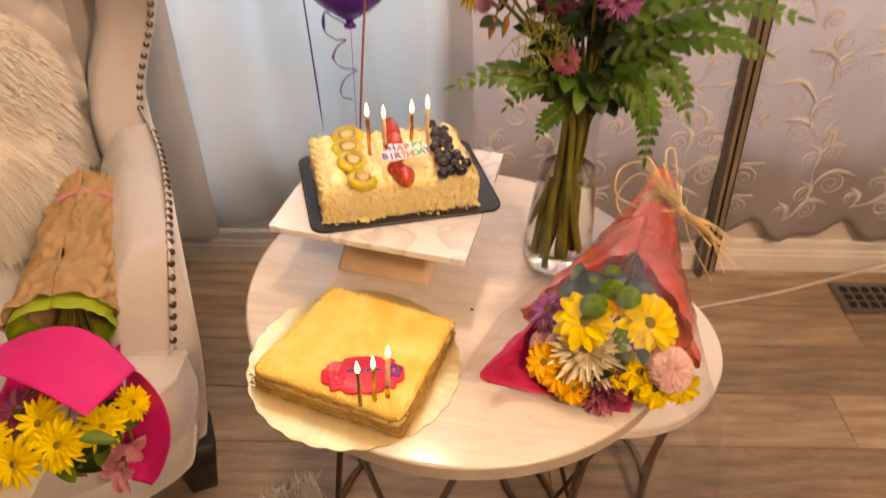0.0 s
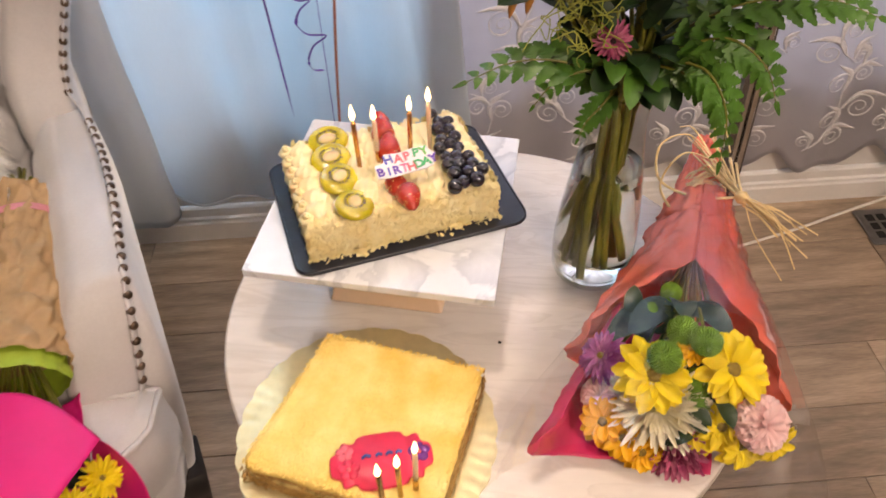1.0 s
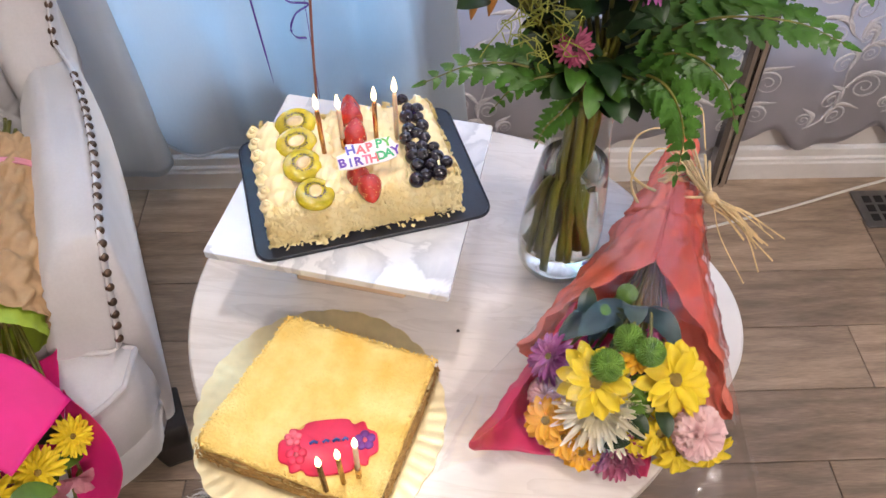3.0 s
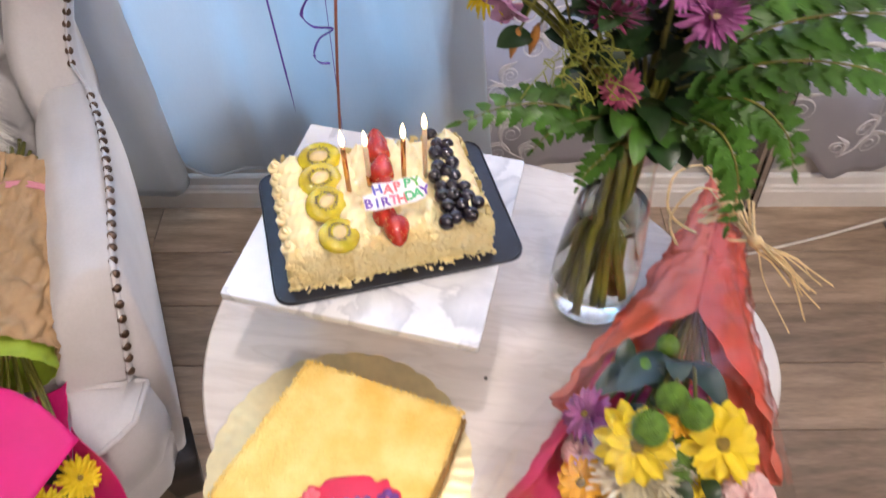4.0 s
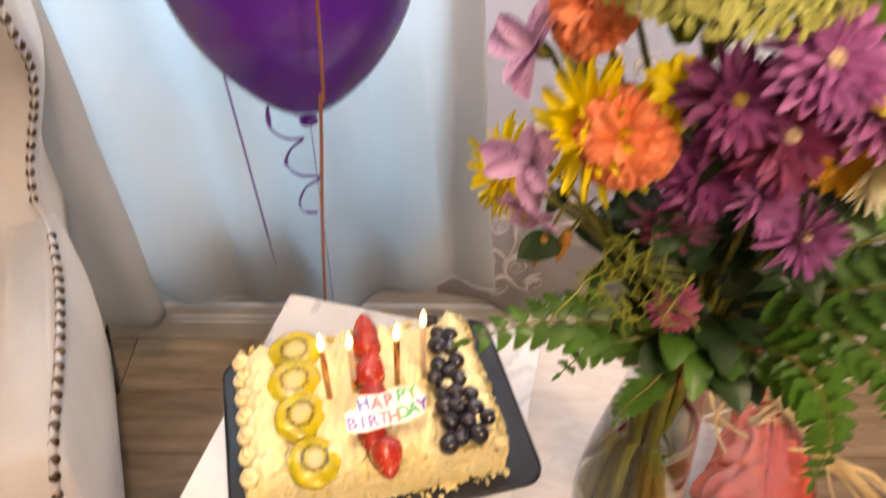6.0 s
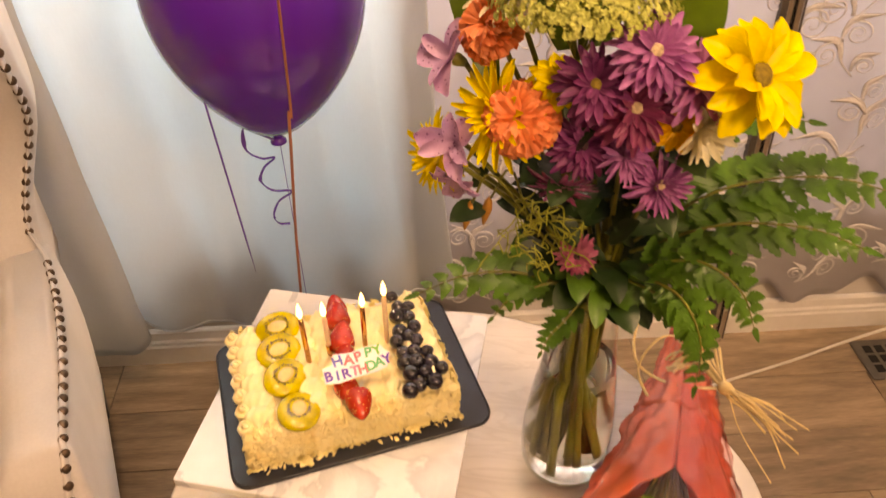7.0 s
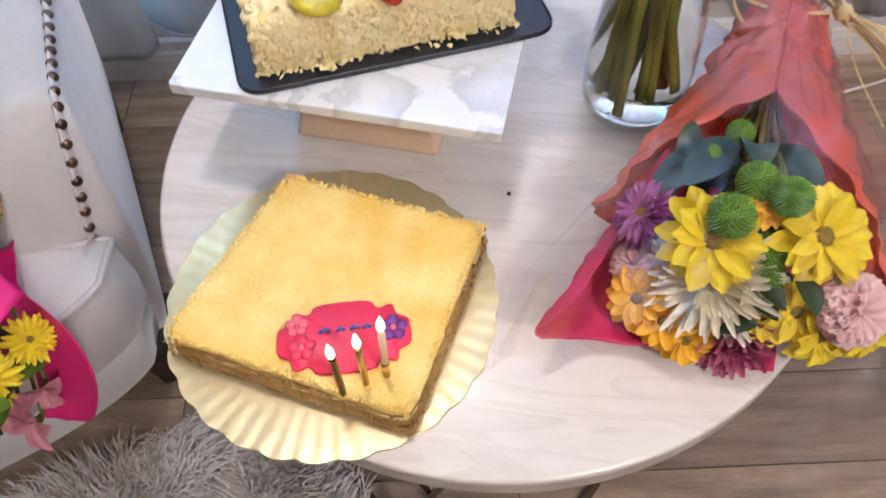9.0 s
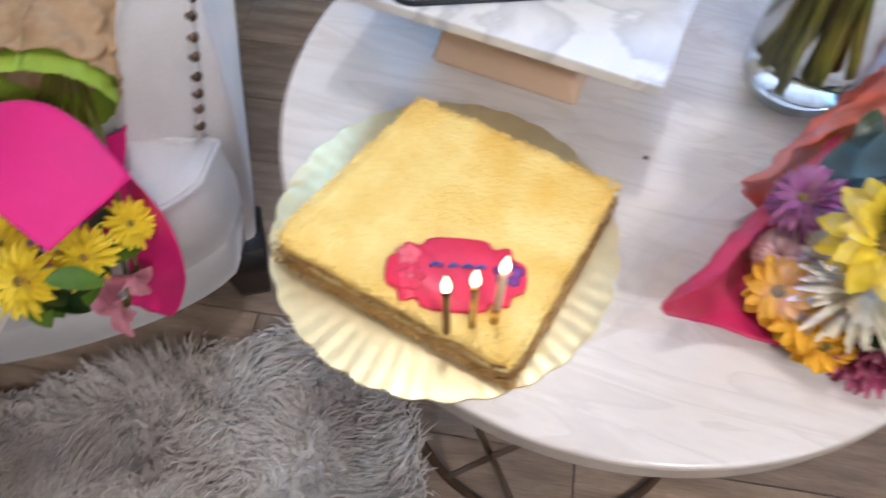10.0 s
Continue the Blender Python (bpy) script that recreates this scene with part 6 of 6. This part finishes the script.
part("seat_cushion", loft([seat_ring(0.245, 0.006), seat_ring(0.255, 0.0), seat_ring(0.32, -0.006), seat_ring(0.380, 0.0), seat_ring(0.388, 0.006), seat_ring(0.392, 0.02)]), M["velvet"], chair, local=True)
line = seat_ring(0.386, 0.001)
part("piping", tube(line + [line[0]], 0.0048, 8), M["velvet"], chair, "corded velvet piping", local=True)
part("front_rail", loft([[(x * 0.985 - 0.005, y + 0.012, z) for x, y, _ in seat_ring(0, 0.004 + k)] for z, k in ((0.115, 0.02), (0.13, 0.008), (0.20, 0.0), (0.25, 0.004))]), M["velvet"], chair, local=True)
for x, y, s in ((-0.045, -0.050, 1), (-CW + 0.045, -0.050, 1), (-0.06, 0.55, 1.0), (-CW + 0.06, 0.55, 1.0)):
    part("leg", loft([[(x + px, y + py - 0.008 * (0.13 - z) / 0.13, z) for px, py in round_rect(-w, w, -w, w, 0.006, 3)] for z, w in ((0.0, 0.026), (0.01, 0.027), (0.07, 0.034), (0.14, 0.042))]), M["ebony"], chair, local=True)

# nailhead trim up the arm's front, along its outer edge and up the wing
trim = smooth_path([(-0.034, -0.070, 0.388), (-0.026, -0.066, 0.42), (-0.012, -0.042, 0.488), (-0.002, -0.014, 0.538), (0.001, -0.004, 0.546)], 60)
trim += smooth_path([(0.001, 0.004, 0.551), (0.006, 0.06, 0.554), (0.013, 0.16, 0.555), (0.014, 0.28, 0.557), (0.006, 0.39, 0.564)], 90)[1:]
trim += smooth_path([(wing_out(z) - 0.010, wing_edge(z) - 0.002, z) for z in (0.585, 0.63, 0.68, 0.74, 0.80, 0.87, 0.95, 1.03, 1.1)], 130)[1:]
part("trim_band", tube(trim, 0.0075, 8, flat=0.4), M["velvet"], chair, local=True)
head = None
acc = 0.0
for i in range(1, len(trim)):
    acc += (trim[i] - trim[i - 1]).length
    if acc < 0.0200:
        continue
    acc = 0.0
    d = (trim[i] - trim[i - 1]).normalized()
    nrm = Vector((0.45, -0.35, 1.0)) if trim[i].z < 0.56 and trim[i].y > 0.02 else Vector((0.35, -1.0, 0.35))
    ob = part("nail", lathe([(0, 0.0044), (0.0034, 0.0039), (0.0060, 0.0021), (0.0069, 0), (0.0067, -0.001)], n=12) if head is None else head, M["nail"], chair, local=True)
    head = ob.data
    ob.matrix_basis = towards(trim[i] + nrm.normalized() * 0.003, nrm)


# ---- fur cushion and rug ----
def tufts(count, where, seed, L, w, droop):
    """Short strands of pile, each a bent blade, joined."""
    r = random.Random(seed)
    vs, fs = [], []
    for _ in range(count):
        p, nrm, comb = where(r)
        p, nrm = Vector(p), Vector(nrm).normalized()
        d = (nrm + Vector(comb) + Vector((r.gauss(0, 0.35), r.gauss(0, 0.35), r.gauss(0, 0.2)))).normalized()
        s = d.cross(Vector((r.uniform(-1, 1), r.uniform(-1, 1), r.uniform(-1, 1)))).normalized() * w * r.uniform(0.6, 1.3)
        ll = L * r.uniform(0.6, 1.3)
        m = p + d * ll * 0.55
        e = p + d * ll + Vector((0, 0, -droop * ll)) + Vector(comb) * ll * 0.4
        b = len(vs)
        vs += [p - s, p + s, m - s * 0.7, m + s * 0.7, e]
        fs += [(b, b + 1, b + 3, b + 2), (b + 2, b + 3, b + 4)]
    me = bpy.data.meshes.new("pile")
    me.from_pydata([tuple(v) for v in vs], [], fs)
    return me


fur = thing("fur_cushion", "shaggy ivory faux-fur cushion leaning in the armchair", "cushion", CH @ Vector((-0.40, 0.30, 0.40)), rz=30.4)
FM = CH @ pose(-0.385, 0.365, 0.615, -20, 6, 0)


def cushion_pt(th, ph, k=1.0):
    c, s = math.cos(th), math.sin(th)
    e = lambda v, q: math.copysign(abs(v) ** q, v)
    return FM @ Vector((k * 0.225 * e(math.cos(ph), 0.6) * e(c, 0.55), k * 0.085 * math.sin(ph), k * 0.215 * e(math.cos(ph), 0.6) * e(s, 0.55)))


bm = sheet(lambda a, b: cushion_pt(2 * math.pi * a, math.pi * (b - 0.5)), 48, 24)
bmesh.ops.remove_doubles(bm, verts=bm.verts, dist=1e-5)
part("cushion_cover", bm, M["fur"], fur)


def fur_spot(r):
    th, ph = r.uniform(0, 2 * math.pi), math.asin(r.uniform(-1, 0.7))
    p = cushion_pt(th, ph)
    n = (p - FM.translation).normalized()
    return p, n, (0.05, -0.1, -0.35)


part("fur", tufts(26000, fur_spot, 5, 0.044, 0.0014, 0.35), M["fur"], fur, "long ivory faux-fur pile", kind="stuff")

RUG = pose(-0.185, 0.985, 0, 0, 0, 33)         # local corner: x < 0 and y < 0 is rug
rug = thing("shag_rug", "grey-white shaggy rug on the laminate floor", "rug", (-0.6, 0.5, 0.0))


def rug_spot(r):
    x = -1.25 * r.random() ** 1.1
    y = -1.25 * r.random() ** 1.1
    p = RUG @ Vector((x + 0.012 * noise.noise((y * 12, 1, 1)), y + 0.012 * noise.noise((x * 12, 5, 1)), 0.010))
    c = noise.noise_vector((p.x * 7, p.y * 7, 0.3))
    return p, (0, 0, 1), (c.x * 1.5 + 0.1, c.y * 1.5, 0)


bm = slab(round_rect(-1.25, -0.012, -1.25, -0.012, 0.03), 0.001, 0.011, 0.002, RUG)
part("rug_backing", bm, M["rug"], rug)
part("shag", tufts(40000, rug_spot, 8, 0.038, 0.0020, 0.20), M["rug"], rug, "long soft grey-white pile", kind="stuff")

# ---- kraft-wrapped bouquet on the chair ----
LA, LM = Vector((-0.665, 1.236, 0.500)), Vector((-0.465, 0.706, 0.462))
lq = thing("kraft_bouquet", "mixed bouquet in kraft and pink paper on the armchair seat", "bouquet", (-0.5, 0.95, 0.40))


def lprof(s):
    return 0.056 + 0.008 * s + 0.060 * max(0, s - 0.25), 0.048 + 0.018 * s


solid(part("kraft_paper", cone(LA, LM, lprof, lambda s: 0, s0=0.03, s1=0.62, crumple=0.013, seed=12, nu=100, nv=140), M["kraft"], lq, "creased brown kraft paper"), 0.0006)
solid(part("lime_paper", cone(LA, LM, lambda s: tuple(q * 0.93 - 0.002 for q in lprof(s)), lambda s: 0, s0=0.56, s1=0.66, crumple=0.005, seed=14), M["limepaper"], lq, "lime green tissue paper edge"), 0.0005)


def pink_top(a, b):
    """The stiff sheet arching over the bunch; its near corner points forward."""
    c = [Vector(v) for v in ((-0.600, 0.800, 0.500), (-0.362, 0.812, 0.505), (-0.367, 0.699, 0.537), (-0.590, 0.765, 0.515))]
    p = c[0].lerp(c[1], a).lerp(c[3].lerp(c[2], a), b)
    back = 0.045 * math.sin(math.pi * a) * (1 - b)
    return p + Vector((0, back, 0.030 * math.sin(math.pi * a) * (1 - 0.45 * b) + 0.002 * noise.noise((a * 4, b * 4, 2))))


solid(part("pink_paper", sheet(pink_top, 40, 24), M["pinkpaper"], lq, "stiff hot pink wrapping paper"), 0.0007)


def pink_side(a, b):
    """The flap at the side, hanging over the front of the seat."""
    p0, p1 = Vector((-0.400, 0.840, 0.470)), Vector((-0.395, 0.745, 0.330))
    q0, q1 = Vector((-0.362, 0.812, 0.500)), Vector((-0.358, 0.757, 0.297))
    p = p0.lerp(p1, a).lerp(q0.lerp(q1, a), b)
    w = math.sin(math.pi * min(1, a * 1.02))
    return p + Vector((0.052 * w ** 0.8 * b, -0.010 * w * b, 0.035 * w * b)) + Vector((0.004, -0.004, 0)) * noise.noise((a * 4, b * 3, 6))


solid(part("pink_flap", sheet(pink_side, 36, 18), M["pinkpaper"], lq, "stiff hot pink wrapping paper"), 0.0007)
solid(part("pink_lining", cone(LA, LM, lambda s: tuple(q + 0.012 for q in lprof(s)), lambda s: 125, s0=0.66, s1=0.94, crumple=0.004, seed=19), M["pinkpaper"], lq), 0.0007)
LT = LA.lerp(LM, 0.45)
LQ = [
    ("yellow_mum", "mum", (-0.455, 0.710, 0.488), (-0.1, -0.5, 0.8), 0.0344, "yellow", "eye", "bright yellow daisy"),
    ("yellow_mum", "mum", (-0.410, 0.682, 0.488), (0.0, -0.6, 0.8), 0.0361, "yellow", "eye", "bright yellow daisy"),
    ("yellow_mum", "mum", (-0.460, 0.654, 0.473), (-0.1, -0.7, 0.7), 0.0344, "yellow", "eye", "bright yellow daisy"),
    ("yellow_mum", "mum", (-0.375, 0.727, 0.478), (0.4, -0.4, 0.8), 0.0310, "yellow", "eye", "bright yellow daisy"),
    ("yellow_mum", "mum", (-0.360, 0.780, 0.468), (0.6, -0.2, 0.7), 0.0258, "yellow", "eye", "bright yellow daisy"),
    ("yellow_mum", "mum", (-0.510, 0.672, 0.478), (-0.3, -0.6, 0.7), 0.0344, "yellow", "eye", "bright yellow daisy"),
    ("yellow_mum", "mum", (-0.500, 0.612, 0.438), (-0.2, -0.8, 0.5), 0.0310, "golden", "eye", "golden daisy"),
    ("lilac_daisy", "daisy", (-0.500, 0.727, 0.488), (-0.3, -0.3, 0.9), 0.0292, "plum", "eye", "plum-coloured daisy"),
    ("lilac_daisy", "daisy", (-0.416, 0.707, 0.42), (0.0, -0.8, 0.5), 0.0292, "orchid", None, "lilac daisy"),
    ("alstroemeria", "lily", (-0.391, 0.733, 0.4), (0.2, -0.7, 0.6), 0.0344, "blush", None, "pink lily-like flower"),
    ("alstroemeria", "lily", (-0.368, 0.72, 0.385), (0.0, -0.8, 0.3), 0.0344, "blush", None, "pink lily-like flower"),
    ("alstroemeria", "lily", (-0.365, 0.753, 0.4), (0.3, -0.7, 0.2), 0.0310, "blush", None, "pink lily-like flower"),
]
for nm, kind, at, ax, size, col, eye, lab in LQ:
    bloom(lq, nm, kind, at, ax, size, col, eye, stem_to=LT, label=lab)
for k in range(26):
    a = Vector((-0.40 + rv.gauss(0, 0.05), 0.71 + rv.gauss(0, 0.035), rv.uniform(0.42, 0.475)))
    d = Vector((rv.gauss(0.3, 0.8), rv.gauss(-0.7, 0.5), rv.uniform(-0.2, 0.6))).normalized()
    L = rv.uniform(0.04, 0.06)
    if a.x + d.x * L > -0.345 or a.y + d.y * L < 0.66:
        continue
    part("leaf", leaf_shape(bmesh.new(), [a, a + d * L * 0.5 + Vector((0, 0, 0.004)), a + d * L], L * 0.27, (0, 0, 1), 8), M["darkleaf"] if k % 3 else M["broad"], lq)
for k in range(14):
    a = LA.lerp(LM, 0.3) + Vector((rv.gauss(0, 0.014), rv.gauss(0, 0.01), rv.gauss(0, 0.010)))
    e = LA + Vector((rv.gauss(-0.02, 0.018), rv.gauss(0.03, 0.012), rv.gauss(0.01, 0.012)))
    part("stem", tube([a, e], 0.0032, 7), M["stem"], lq)
s = 0.14
c = LA.lerp(LM, s)
w, h = lprof(s)
dirn = (LM - LA).normalized()
sd = dirn.cross(Vector((0, 0, 1))).normalized()
upn = sd.cross(dirn)
for k in range(3):
    ring = [c + dirn * (0.004 * k + 0.01 * math.sin(t)) + sd * math.sin(t) * (w + 0.004) + upn * math.cos(t) * (h + 0.004) for t in np.linspace(0, 2 * math.pi, 40)]
    part("pink_string", tube(ring, 0.0022, 6), M["pinktie"], lq)
for e in ((-0.520, 1.10, 0.44), (-0.525, 1.07, 0.42)):
    part("pink_string", tube(smooth_path([c + sd * (w + 0.004), Vector(e) + Vector((-0.03, 0.06, 0.06)), e], 14), 0.0024, 6), M["pinktie"], lq)
part("gift_card", slab([(-0.60, 0.600), (-0.442, 0.612), (-0.450, 0.676), (-0.60, 0.672)], 0.4215, 0.4235), M["card"], lq, "plain white gift card", smooth=False)

# ---- floor boards ----
FL = pose(0, 1.752, 0, 0, 0, 9.35)
floor_ob = bpy.data.objects["floor"]
board_mesh = None
PW, PL = 0.152, 1.22
CO, SI = math.cos(radians(9.35)), math.sin(radians(9.35))
for row in range(32):
    for col in range(7):
        y = -0.01 - PW * (row + 0.5)
        x0 = -4.4 + (col + (row * 0.437) % 1.0) * PL
        lo = max(x0, (-2.82 + y * SI) / CO, (-2.51 - 1.752 - y * CO) / SI)
        hi = min(x0 + PL, (2.82 + y * SI) / CO)
        if hi - lo < 0.05:
            continue
        x = (lo + hi) / 2
        ob = part("plank", box((PL - 0.0018, PW - 0.0018, 0.006), bevel=0.0008, seg=1) if board_mesh is None else board_mesh, M["plank"], floor_ob, smooth=False)
        board_mesh = ob.data
        ob.matrix_basis = FL @ pose(x, y, -0.0032) @ Matrix.Diagonal(((hi - lo) / PL, 1, 1, 1))
